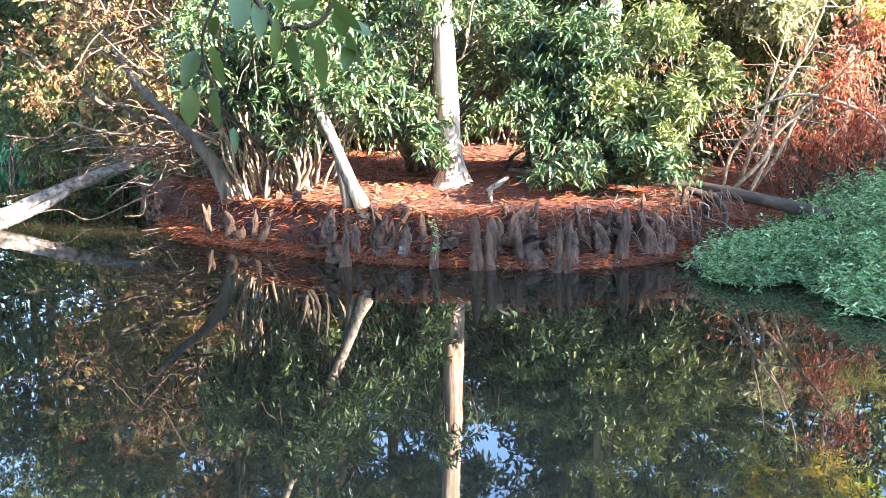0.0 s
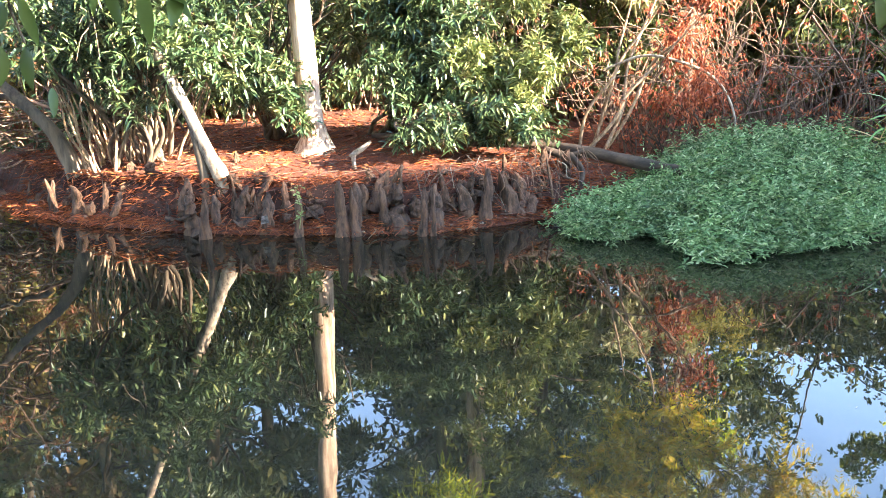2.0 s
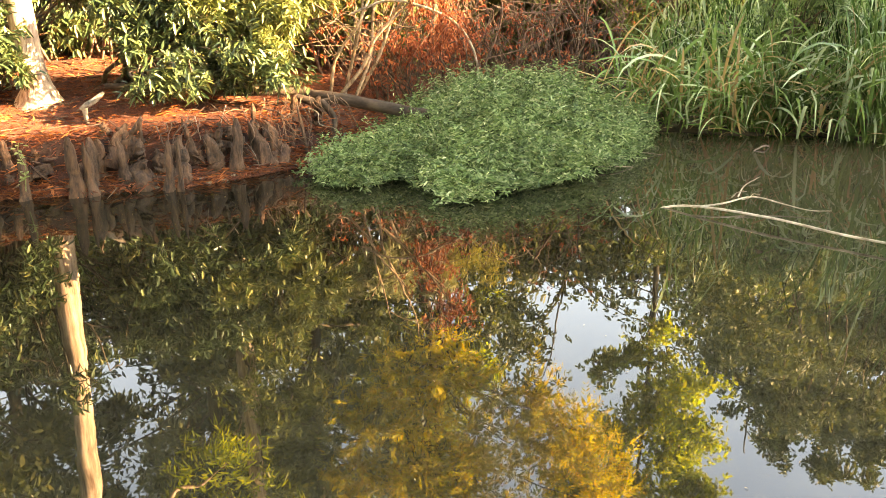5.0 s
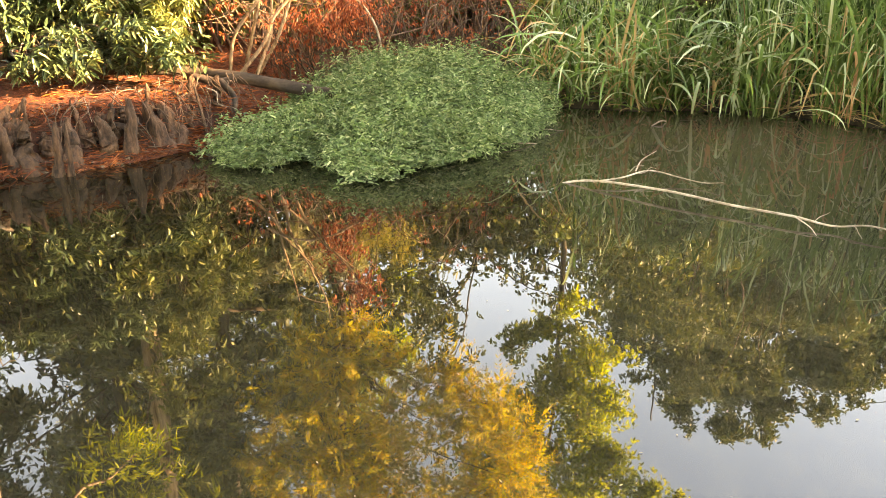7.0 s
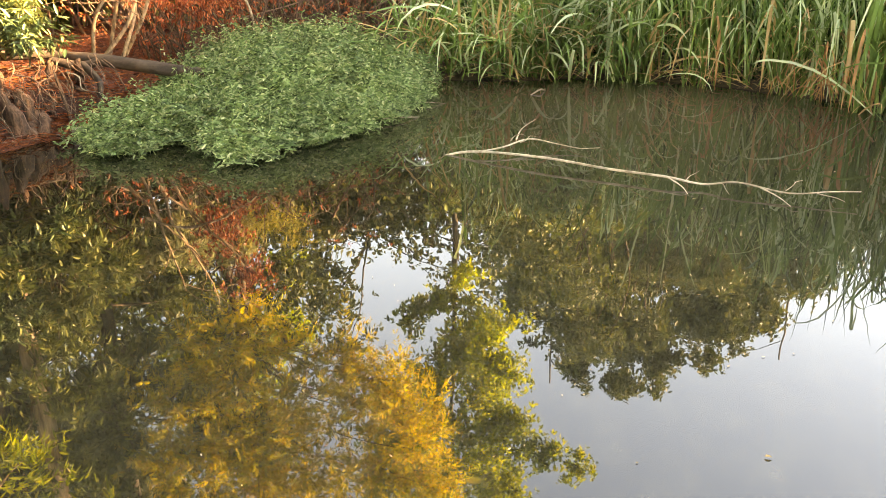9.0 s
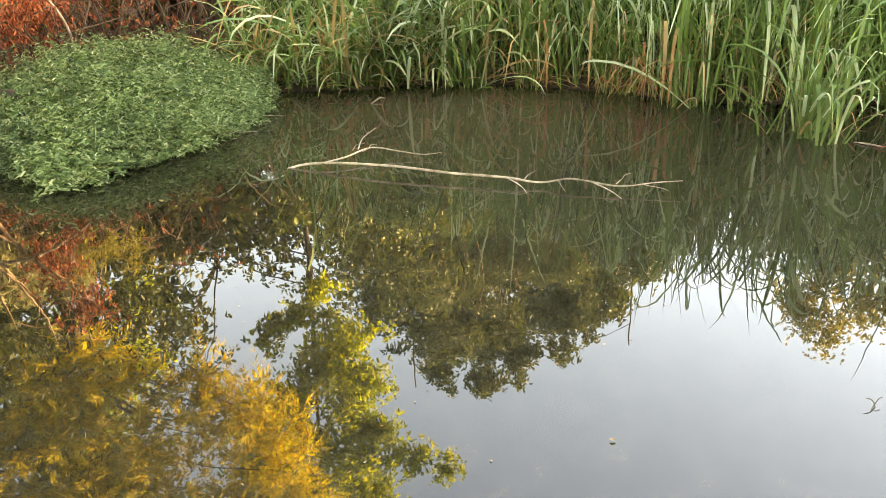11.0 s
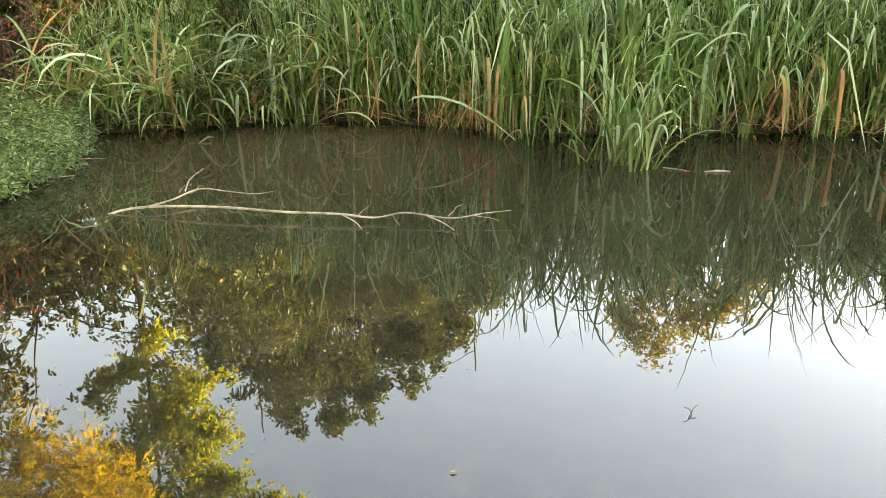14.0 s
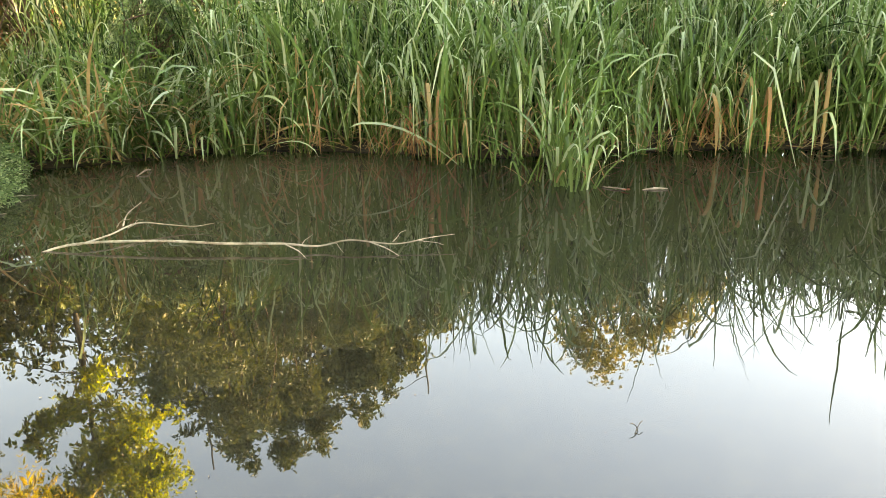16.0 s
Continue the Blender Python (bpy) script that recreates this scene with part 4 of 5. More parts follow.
reed_line = np.array([(6.1, 7.3), (6.6, 6.3), (7.2, 5.9), (7.65, 5.1), (7.85, 4.3), (7.9, 3.4), (7.95, 2.6), (8.4, 1.9), (8.8, 1.1), (9.1, 0.4), (9.4, -0.6), (9.7, -1.6), (10.2, -3.0)])
seglen = np.concatenate([[0], np.cumsum(np.linalg.norm(np.diff(reed_line, axis=0), axis=1))])
for depth, gap, size in ((0.0, 0.32, 1.0), (0.45, 0.36, 1.08), (0.95, 0.42, 1.12), (1.6, 0.5, 1.15), (2.4, 0.6, 1.15)):
    for s in np.arange(0.1, seglen[-1], gap):
        s = s + rng.normal() * 0.08
        x = np.interp(s, seglen, reed_line[:, 0]) + depth * 0.86 + rng.normal() * 0.1
        y = np.interp(s, seglen, reed_line[:, 1]) + depth * 0.5 + rng.normal() * 0.1
        tall = 2.15 if s > 2.5 or depth > 1.2 else 1.35
        reed_clump(x, y, int(rng.uniform(40, 58) * (1.05 if depth == 0 else 1.15)), tall * size * rng.uniform(0.9, 1.08), "tall green reeds with strap leaves and some dry bent ones", rng.uniform(0.06, 0.16), apart=depth == 0, flop=2.6 if s < 2.5 and depth < 0.6 else 1.0)
reed_clump(7.0, 1.7, 64, 1.45, "reed tuft standing in the water apart from the bed", 0.06, apart=True)
reed_clump(7.6, 2.8, 56, 1.9, "reed tuft leaning out of the bed over the water", 0.12, apart=True)

for x, y, k in ((7.58, 3.3, 26), (8.95, 0.8, 22), (6.9, 1.55, 6)):
    ob = thing("dead_reed_tuft", "tuft of snapped orange-brown dead reed leaves", "reeds", "dead reed tufts", at=(x, y, 0.0))
    for _ in range(k):
        g = Geo()
        blades(g, np.array([(x + rng.normal() * 0.12, y + rng.normal() * 0.16, rng.uniform(0.02, 0.3))]), rng.normal(3.5, 0.9, 1), rng.uniform(0.2, 1.0, 1), rng.uniform(0.3, 0.75, 1), rng.uniform(0.008, 0.022, 1), rng.uniform(0.6, 2.2, 1), rng.uniform(0.35, 0.8, 1))
        part("dry_blade", g, M_DEADREED, ob)

# long leaves arching out of the bed, their ends hanging to the water
for s0, out, height, mat in [(2.2, 0.35, 0.75, M_REEDPALE), (2.3, 0.42, 0.62, M_REEDPALE), (2.75, 0.3, 0.55, M_STRAW), (3.2, 0.4, 0.7, M_DEADREED), (3.9, 0.45, 0.95, M_STRAW), (4.3, 0.4, 0.8, M_REEDPALE), (4.55, 0.5, 0.75, M_STRAW), (4.8, 0.55, 0.7, M_DEADREED), (5.0, 0.45, 0.95, M_REEDPALE),
                                    (5.35, 0.5, 1.0, M_REEDPALE), (5.6, 0.4, 0.9, M_REEDPALE), (6.9, 0.4, 0.85, M_REEDPALE), (7.3, 0.45, 0.6, M_STRAW), (7.7, 0.4, 0.75, M_STRAW), (8.0, 0.5, 0.65, M_DEADREED), (8.4, 0.4, 0.7, M_REEDPALE), (8.6, 0.35, 0.8, M_STRAW), (9.3, 0.4, 0.7, M_STRAW)]:
    x, y = float(np.interp(s0, seglen, reed_line[:, 0])), float(np.interp(s0, seglen, reed_line[:, 1]))
    way = np.array((-0.85, -0.5)) + rng.normal(size=2) * 0.3
    way /= np.linalg.norm(way)
    p = np.array([(x, y, 0.02), (x + way[0] * out * 0.25, y + way[1] * out * 0.25, height * 0.6), (x + way[0] * out * 0.65, y + way[1] * out * 0.65, height), (x + way[0] * out * 0.95, y + way[1] * out * 0.95, height * 0.86), (x + way[0] * out * 1.05, y + way[1] * out * 1.05, height * 0.45), (x + way[0] * out * 1.08, y + way[1] * out * 1.08, max(0.02, height * 0.45 - 0.35))])
    c = smooth_path(p, 5)
    t = np.linspace(0, 1, len(c))
    across = np.array((-way[1], way[0], 0.0))
    turn = rng.normal() * 0.5
    w = rng.uniform(0.026, 0.04) * np.interp(t, [0, 0.2, 0.6, 0.85, 1], [0.4, 0.8, 1, 0.8, 0.1])[:, None]
    side = across * math.cos(turn) + np.array((way[0], way[1], 0.3)) * math.sin(turn)
    g = Geo()
    k = np.arange(len(c) - 1)[:, None]
    m = len(c)
    g.add(np.concatenate([c + side * w * 0.5, c + np.array((way[0], way[1], 0.4)) * w * 0.12, c - side * w * 0.5]), np.concatenate([k + [0, 1, m + 1, m], k + [m, m + 1, 2 * m + 1, 2 * m]]))
    single("bent_reed_leaf", g, mat, "dry buff reed leaf bent over with its tip near the water" if mat is not M_REEDPALE else "pale green reed leaf arching over with hanging tip", "reeds", "reeds along the shore")

shrub("small_leaved_bush", "fresh green small-leaved bush among the reeds", (7.4, 6.9, 0.1), 2,
      [((7.3, 6.3, 0.95), (0.42, 0.35, 0.45), 2.5), ((7.35, 6.4, 1.45), (0.42, 0.35, 0.4), 2.5), ((7.0, 6.9, 0.9), (0.4, 0.35, 0.4), 1.2), ((7.6, 6.1, 1.3), (0.3, 0.3, 0.35), 1)], M_WEED, 620, 0.07, 0.02, bark=M_TWIG)
for x, y, k in ((6.2, 6.8, 70), (6.5, 6.4, 80), (6.85, 6.05, 80), (7.2, 5.7, 70), (7.45, 5.2, 50), (6.0, 7.1, 50)):
    ob = thing("fallen_reeds", "lodged reed leaves lying over the water's edge", "reeds", "reeds along the shore", at=(x, y, 0.05))
    for name, mat, m in (("blade", M_REED, k * 2 // 5), ("blade", M_REEDPALE, k // 6), ("dry_blade", M_STRAW, k // 4)):
        for _ in range(m):
            g = Geo()
            blades(g, np.array([(x + rng.normal() * 0.22, y + rng.normal() * 0.22, rng.choice([0.03, 0.25, 0.45]))]), rng.normal(3.9, 1.0, 1), rng.uniform(0.3, 1.3, 1), rng.uniform(0.6, 1.4, 1), rng.uniform(0.014, 0.034, 1), rng.uniform(0.5, 1.7, 1))
            part(name, g, mat, ob)

# ---- things on the water ----
g = Geo()
tube(g, smooth_path([(3.9, 4.5, -0.06), (4.14, 4.26, 0.03), (4.33, 3.71, 0.06), (4.47, 3.22, 0.05), (4.59, 2.87, 0.05), (4.68, 2.65, 0.03), (4.78, 2.47, 0.06), (4.86, 2.18, 0.04), (5.0, 2.0, 0.06), (5.1, 1.86, 0.07)], 5), [0.006, 0.009, 0.008, 0.0065, 0.005, 0.004, 0.0025], 7, 0.08, jag=0.15)
tube(g, smooth_path([(4.16, 4.2, 0.03), (4.36, 4.12, 0.05), (4.62, 4.1, 0.07), (4.73, 3.92, 0.045), (4.8, 3.75, 0.03), (4.86, 3.62, 0.05)], 5), [0.006, 0.006, 0.004, 0.0025], 6, 0.05)
for a, b in (((4.64, 2.75, 0.04), (4.74, 2.72, 0.09)), ((4.86, 2.2, 0.05), (4.98, 2.16, 0.1)), ((4.95, 2.05, 0.05), (5.0, 1.9, 0.02)), ((4.72, 2.56, 0.05), (4.66, 2.45, 0.01)), ((4.52, 4.1, 0.06), (4.56, 3.98, 0.12))):
    tube(g, limb(a, b, 0.01, 0.08, 4), [0.003, 0.0015], 5)
tube(g, smooth_path([(4.5, 4.12, 0.08), (4.66, 4.22, 0.12), (4.84, 4.25, 0.16)], 4), [0.006, 0.003], 5)
tube(g, smooth_path([(4.45, 4.13, 0.08), (4.42, 4.05, 0.14), (4.4, 3.95, 0.17)], 4), [0.005, 0.002], 5)
tube(g, smooth_path([(4.59, 2.85, 0.05), (4.55, 2.72, 0.03), (4.52, 2.65, 0.0)], 4), [0.005, 0.002], 5)
tube(g, smooth_path([(4.82, 2.35, 0.05), (4.78, 2.2, 0.03), (4.75, 2.1, 0.0)], 4), [0.005, 0.002], 5)
single("floating_branch", g, M_BLEACHED, "long thin bleached branch lying on the water", "branch")
for pts in ([(4.5, 5.95, 0.05), (4.7, 5.87, 0.05), (5.0, 5.83, 0.04), (5.3, 5.78, -0.01)], [(4.3, 5.55, 0.04), (4.5, 5.5, 0.03), (4.75, 5.52, -0.01)]):
    g = Geo()
    tube(g, smooth_path(pts, 5), [0.006, 0.005, 0.003], 6, 0.05)
    single("floating_twig", g, M_DRIFT, "thin bare twig lying on the water", "twig")
for pts, r in (([(6.99, 1.3, 0.006), (6.96, 1.2, 0.012), (6.96, 1.1, 0.006)], 0.007), ([(7.0, 0.97, 0.004), (7.05, 0.87, 0.01), (7.08, 0.78, 0.008)], 0.009)):
    g = Geo()
    tube(g, smooth_path(pts, 5), [r * 0.5, r, r * 0.7], 6, 0.12)
    single("floating_stick", g, M_BLEACHED, "short pale stick floating by the reeds", "stick")
g = Geo()
leaves(g, np.array([(6.93, 1.13, 0.008), (6.92, 1.1, 0.012)]), np.array([(-0.5, -0.8, 0.05), (-0.2, -0.9, 0.1)]), 0.05, 0.03, droop=0, N=np.array([(0, 0, 1.0), (0, 0.2, 1.0)]))
single("floating_leaf", g, M_RUST, "small reddish leaf floating by a pale stick", "leaf")
g = Geo()
leaves(g, np.array([(2.4, 0.95, 0.006)]), np.array([(0.6, -0.8, 0.0)]), 0.024, 0.014, droop=0, N=np.array([(0, 0, 1.0)]))
single("floating_leaf", g, M_STRAW, "small yellow leaf floating on the water", "leaf")
for a, b in (((3.08, 0.32, -0.02), (3.17, 0.3, 0.025)), ((3.13, 0.31, 0.0), (3.12, 0.34, 0.03))):
    g = Geo()
    tube(g, limb(a, b, 0.01, 0.05), [0.002, 0.0015], 5)
    single("twig_tip", g, M_BARK, "dark twig tip poking out of the water", "twig")
g = Geo()
tube(g, smooth_path([(6.1, 5.5, 0.0), (6.25, 5.52, 0.03), (6.35, 5.55, 0.01)], 4), [0.006, 0.01, 0.006], 6, 0.1)
single("pale_root", g, M_DRIFT, "pale bent root end at the water's edge", "stick")
n = 520
sx, sy = rng.uniform(-4, 9, n), rng.uniform(1.2, 8, n)
keep = shore_distance(sx, sy) < -0.05
sx, sy = sx[keep], sy[keep]
g = Geo()
a = rng.uniform(0, 6.28, len(sx))
leaves(g, np.stack([sx, sy, np.full(len(sx), 0.004)], 1), np.stack([np.cos(a), np.sin(a), np.zeros(len(sx))], 1), rng.uniform(0.006, 0.022, len(sx)), rng.uniform(0.003, 0.007, len(sx)), fold=0.0, droop=0, N=np.tile([0, 0, 1.0], (len(sx), 1)))
single("floating_specks", g, M_STRAW, "tiny pale leaf bits floating on the pond", "leaf bits", kind="stuff")

# ---- the bough hanging close in front of the first view ----
ob = thing("near_bough", "leafy twig with broad green leaves hanging close by", "tree branch", at=(-0.2, 1.42, 1.8))
g = Geo()
tube(g, smooth_path([(-0.33, 1.42, 1.84), (-0.283, 1.42, 1.737), (-0.247, 1.42, 1.724), (-0.201, 1.42, 1.731), (-0.172, 1.42, 1.767), (-0.15, 1.42, 1.83)], 5), [0.007, 0.006, 0.005, 0.004, 0.004], 6)
spray = part("twig", g, M_BARK, ob)
g = Geo()
tube(g, smooth_path([(-0.33, 1.42, 1.84), (-0.375, 1.42, 1.76), (-0.4, 1.42, 1.7), (-0.385, 1.42, 1.63)], 5), [0.004, 0.002], 5)
trail = part("twig", g, M_BARK, ob)
# stalk and tip of each leaf, across and up, and its width
for x0, z0, x1, z1, w in [(-0.363, 1.744, -0.368, 1.71, 0.022), (-0.415, 1.692, -0.428, 1.631, 0.03), (-0.415, 1.632, -0.425, 1.564, 0.033), (-0.386, 1.702, -0.377, 1.625, 0.02), (-0.377, 1.625, -0.362, 1.56, 0.023), (-0.365, 1.56, -0.357, 1.512, 0.015), (-0.322, 1.78, -0.32, 1.715, 0.04), (-0.3, 1.77, -0.294, 1.701, 0.028), (-0.264, 1.74, -0.274, 1.668, 0.018), (-0.234, 1.713, -0.234, 1.649, 0.032),
                          (-0.213, 1.725, -0.217, 1.695, 0.025), (-0.193, 1.713, -0.196, 1.62, 0.024), (-0.172, 1.767, -0.127, 1.716, 0.027), (-0.163, 1.758, -0.161, 1.707, 0.03), (-0.155, 1.73, -0.113, 1.711, 0.025), (-0.142, 1.712, -0.13, 1.656, 0.03), (-0.147, 1.703, -0.154, 1.647, 0.026), (-0.199, 1.767, -0.241, 1.75, 0.022), (-0.28, 1.8, -0.26, 1.75, 0.026), (-0.2, 1.8, -0.21, 1.745, 0.03)]:
    g = Geo()
    p, q = np.array((x0, 1.4 + rng.normal() * 0.03, z0)), np.array((x1, 1.4 + rng.normal() * 0.03, z1))
    broad_leaf(g, p, q, w, unit(np.array([rng.normal() * 0.35, -1.0, rng.normal() * 0.3])))
    part("leaf", g, M_NEAR, trail if x0 < -0.34 else spray)
ob = thing("near_leaf_twig", "two broad green leaves hanging close by", "tree branch", at=(0.9, 1.25, 1.75))
g = Geo()
tube(g, smooth_path([(1.02, 1.2, 1.85), (0.98, 1.22, 1.72), (0.95, 1.23, 1.66)], 4), [0.003, 0.002], 5)
part("twig", g, M_BARK, ob)
g = Geo()
broad_leaf(g, np.array((0.965, 1.22, 1.7)), np.array((0.945, 1.22, 1.61)), 0.04, unit(np.array((-0.4, -1.0, 0.1))))
part("leaf", g, M_NEAR, ob)


# ---- woods round the pond ----
def tree(name, label, x, y, height, crown, material, lumps, per_lump, leaf, low=0.3, trunk=0.16, bark=M_BARK, hang=0.3, lump=0.34, joined=False):
    z = ground_at(x, y)
    ob = thing(name, label, "tree", "trees round the pond", at=(x, y, z))
    g, f = Geo(), Geo()
    top = z + height
    tube(g, smooth_path([(x, y, z - 0.1), (x + rng.normal() * 0.1, y, z + height * 0.3), (x + rng.normal() * 0.25, y, z + height * 0.65), (x, y, top - height * 0.06)], 4), [trunk * 1.3, trunk, trunk * 0.6, 0.03], 9, 0.05)
    part("trunk", g, bark, ob)
    limbs = Geo()
    for _ in range(lumps):
        u = rng.uniform(low, 1.0)
        r = crown * math.sqrt(max(0.05, 1 - abs((u - low) / (1 - low) * 2 - 0.75) ** 2.2 * 0.55)) * (1.0 if u < 0.85 else 0.6)
        a, q = rng.uniform(0, 6.283), math.sqrt(rng.random())
        e = np.array((x + math.cos(a) * r * q, y + math.sin(a) * r * q, z + height * u))
        if not joined:
            limbs = Geo()
        tube(limbs, limb((x, y, e[2] - height * 0.06), e, 0.1, 0.08, 4), [trunk * 0.22, 0.01], 5, cap=False)
        if not joined:
            part("limb", limbs, bark, ob)
        s = lump * crown * rng.uniform(0.6, 1.2)
        c, o = blob(per_lump, e, (s, s, s * 0.65), 0.25)
        rosettes(f, c, o, 6, leaf, leaf * 0.4, 1.2, hang=hang, plain=True)
    if joined:
        part("limbs", limbs, bark, ob)["kind"] = "stuff"
    part("crown", f, material, ob)
    return ob


def fronds(geo, centres, outward, length, count, leaf):
    """Feathery sprays: a bent twig with a row of narrow leaflets on either side."""
    n = len(centres)
    D = unit(outward + rng.normal(size=(n, 3)) * 0.45)
    ln = length * rng.uniform(0.6, 1.2, n)
    S = unit(np.cross(D, unit(rng.normal(size=(n, 3)) + np.array([0, 0, 1.0]))))
    t = np.repeat(np.linspace(0.05, 1, count // 2), 2)
    side = np.tile([1.0, -1.0], count // 2)
    P = centres[:, None] + D[:, None] * (ln[:, None] * t)[..., None] + np.array([0, 0, -0.35]) * (ln[:, None] * t ** 2)[..., None]
    W = D[:, None] * 0.75 + S[:, None] * side[None, :, None] + rng.normal(size=(n, count, 3)) * 0.15
    size = (leaf * (1.15 - 0.6 * t))[None] * rng.uniform(0.8, 1.2, (n, 1))
    leaves(geo, P.reshape(-1, 3), W.reshape(-1, 3), size.ravel(), size.ravel() * 0.26, droop=0.1, plain=True, lift=0.0)


def lumpy_tree(name, label, foot, top, lumps, material, bark, trunk, leaf, density, feathery=False):
    """A tree whose boughs end in the lumps of foliage named: centre and radius."""
    x, y = foot
    z = ground_at(x, y)
    ob = thing(name, label, "tree", "trees round the pond", at=(x, y, z))
    g, f = Geo(), Geo()
    tube(g, smooth_path([(x, y, z - 0.1), (x + 0.06, y, z + top * 0.35), (x - 0.05, y, z + top * 0.7), (x, y, z + top)], 4), [trunk * 1.3, trunk, trunk * 0.6, 0.02], 9, 0.05)
    part("trunk", g, bark, ob)
    for c, r in lumps:
        g = Geo()
        tube(g, limb((x, y, z + max(0.6, min(top * 0.93, c[2] - z - 0.3 - r))), c, 0.08, 0.08, 4), [trunk * 0.3, 0.006], 5, cap=False)
        part("limb", g, bark, ob)
        for c2, r2 in clumps(c, (r * 1.25, r * 1.25, r), 7, 0.7):
            p, o = blob(max(3, int(density * r * r / 7)), c2, r2, 0.1)
            if feathery:
                fronds(f, p, o + np.array([0, 0, 0.25]), 0.3, 16, leaf)
            else:
                rosettes(f, p, o, 6, leaf, leaf * 0.5, 1.2, hang=0.15, lift=0.2)
    part("crown", f, material, ob)
    return ob


# golden cypress boughs over the weeds, the yellow-green tree beside them
lumpy_tree("golden_cypress", "young cypress with golden feathery autumn needles", (4.9, 10.0), 8.0,
           [((4.55, 9.5, 3.35), 0.3), ((4.15, 9.7, 3.75), 0.34), ((4.75, 9.45, 3.75), 0.36), ((5.15, 9.3, 4.05), 0.3), ((5.65, 9.0, 4.25), 0.32), ((6.1, 8.7, 4.65), 0.36), ((5.85, 8.85, 5.1), 0.5), ((5.8, 8.65, 4.3), 0.4), ((6.35, 8.3, 4.6), 0.36), ((6.5, 8.3, 5.2), 0.45), ((6.5, 8.2, 5.8), 0.5), ((6.0, 8.5, 6.3), 0.5), ((6.8, 8.1, 6.6), 0.5), ((4.3, 9.6, 4.4), 0.5), ((5.2, 9.3, 4.8), 0.5), ((3.6, 9.9, 4.5), 0.42),
            ((4.4, 9.6, 5.3), 0.6), ((5.2, 9.2, 5.7), 0.6), ((3.5, 9.9, 5.5), 0.55), ((4.6, 9.5, 6.4), 0.7), ((3.6, 9.9, 6.6), 0.6), ((5.5, 9.2, 6.7), 0.6), ((4.6, 9.8, 7.6), 0.7)], M_YELLOW, M_BARK, 0.05, 0.11, 520, feathery=True)
lumpy_tree("yellow_green_tree", "slim tree with yellow-green leaves above the reeds", (8.35, 9.3), 9.2,
           [((8.28, 8.92, 3.7), 0.22), ((8.1, 9.05, 4.1), 0.3), ((7.72, 9.35, 4.35), 0.34), ((8.55, 8.65, 4.45), 0.4), ((8.2, 8.95, 4.95), 0.5), ((8.7, 8.5, 5.3), 0.42), ((7.75, 9.35, 5.5), 0.42), ((8.4, 8.8, 5.9), 0.55), ((8.8, 8.4, 6.4), 0.36), ((7.8, 9.3, 6.5), 0.5),
            ((8.5, 8.7, 6.9), 0.55), ((9.2, 8.0, 7.1), 0.34), ((9.65, 7.5, 7.35), 0.26), ((8.0, 9.1, 7.5), 0.6), ((7.3, 9.6, 5.9), 0.42), ((7.3, 9.6, 6.7), 0.5), ((7.2, 9.7, 7.5), 0.5), ((8.8, 8.4, 7.9), 0.5), ((8.3, 9.0, 8.6), 0.6)], M_LIME, M_BARK, 0.04, 0.085, 1700)
lumpy_tree("wood_tree", "dark leafy tree behind the golden cypress", (8.3, 11.6), 3.6,
           [((6.6, 11.3, 2.6), 0.8), ((7.4, 10.9, 3.0), 0.8), ((8.2, 10.4, 3.3), 0.7), ((9.0, 9.8, 3.2), 0.8), ((10.0, 9.1, 3.2), 0.9), ((6.2, 12.0, 4.2), 0.7), ((6.9, 11.9, 4.1), 0.55), ((9.4, 9.9, 4.3), 0.6), ((10.4, 8.6, 4.2), 0.7), ((7.2, 11.4, 4.7), 0.45), ((6.9, 11.7, 5.4), 0.5), ((8.75, 10.4, 4.0), 0.35), ((6.70, 10.45, 3.41), 0.4), ((6.75, 10.42, 4.23), 0.4), ((6.88, 10.33, 4.98), 0.4)], M_FARGREEN, M_BARK, 0.07, 0.1, 330)
# far trees seen only in the water's mirror, with several drooping tops each
for foot, tops, label in (((16.9, 14.6), [(16.0, 15.3, 10.0), (16.7, 14.6, 10.7), (17.4, 13.8, 12.0)], "tall dark tree with pointed drooping tops"),
                          ((18.9, 12.0), [(18.1, 12.9, 12.1), (18.75, 11.95, 11.9), (19.45, 10.8, 11.0)], "tall dark tree with several pointed tops"),
                          ((20.4, 9.2), [(20.05, 9.6, 9.5), (20.5, 8.8, 8.3), (19.8, 10.3, 10.3), (20.8, 8.2, 6.8)], "dark green tree sloping down to the reeds")):
    lumps = []
    for x, y, z in tops:
        for down, r in ((0.4, 0.26), (0.9, 0.5), (1.6, 0.8), (2.6, 1.1), (3.9, 1.3), (5.4, 1.4), (7.0, 1.5)):
            if z - down > 1.5:
                lumps.append(((x + rng.normal() * 0.15, y + rng.normal() * 0.15, z - down), r * rng.uniform(0.85, 1.15)))
    lumpy_tree("far_tree", label, foot, max(p[2] for p in tops) - 1.0, lumps, M_FARGREEN, M_BARK, 0.06, 0.15, 420)
lumpy_tree("golden_tree", "broad golden autumn tree beyond the reeds", (20.2, 3.1), 6.0,
           [((19.8, 4.5, 6.9), 0.7), ((19.95, 3.9, 7.5), 0.65), ((20.1, 3.2, 7.2), 0.65), ((20.2, 2.6, 6.8), 0.6), ((20.25, 2.0, 6.5), 0.6), ((20.2, 3.4, 6.2), 1.0), ((20.0, 4.6, 5.7), 0.9), ((20.3, 2.0, 5.6), 0.9), ((20.2, 3.2, 4.8), 1.1), ((20.3, 1.5, 5.4), 0.6)], M_DULLGOLD, M_BARK, 0.1, 0.11, 560)
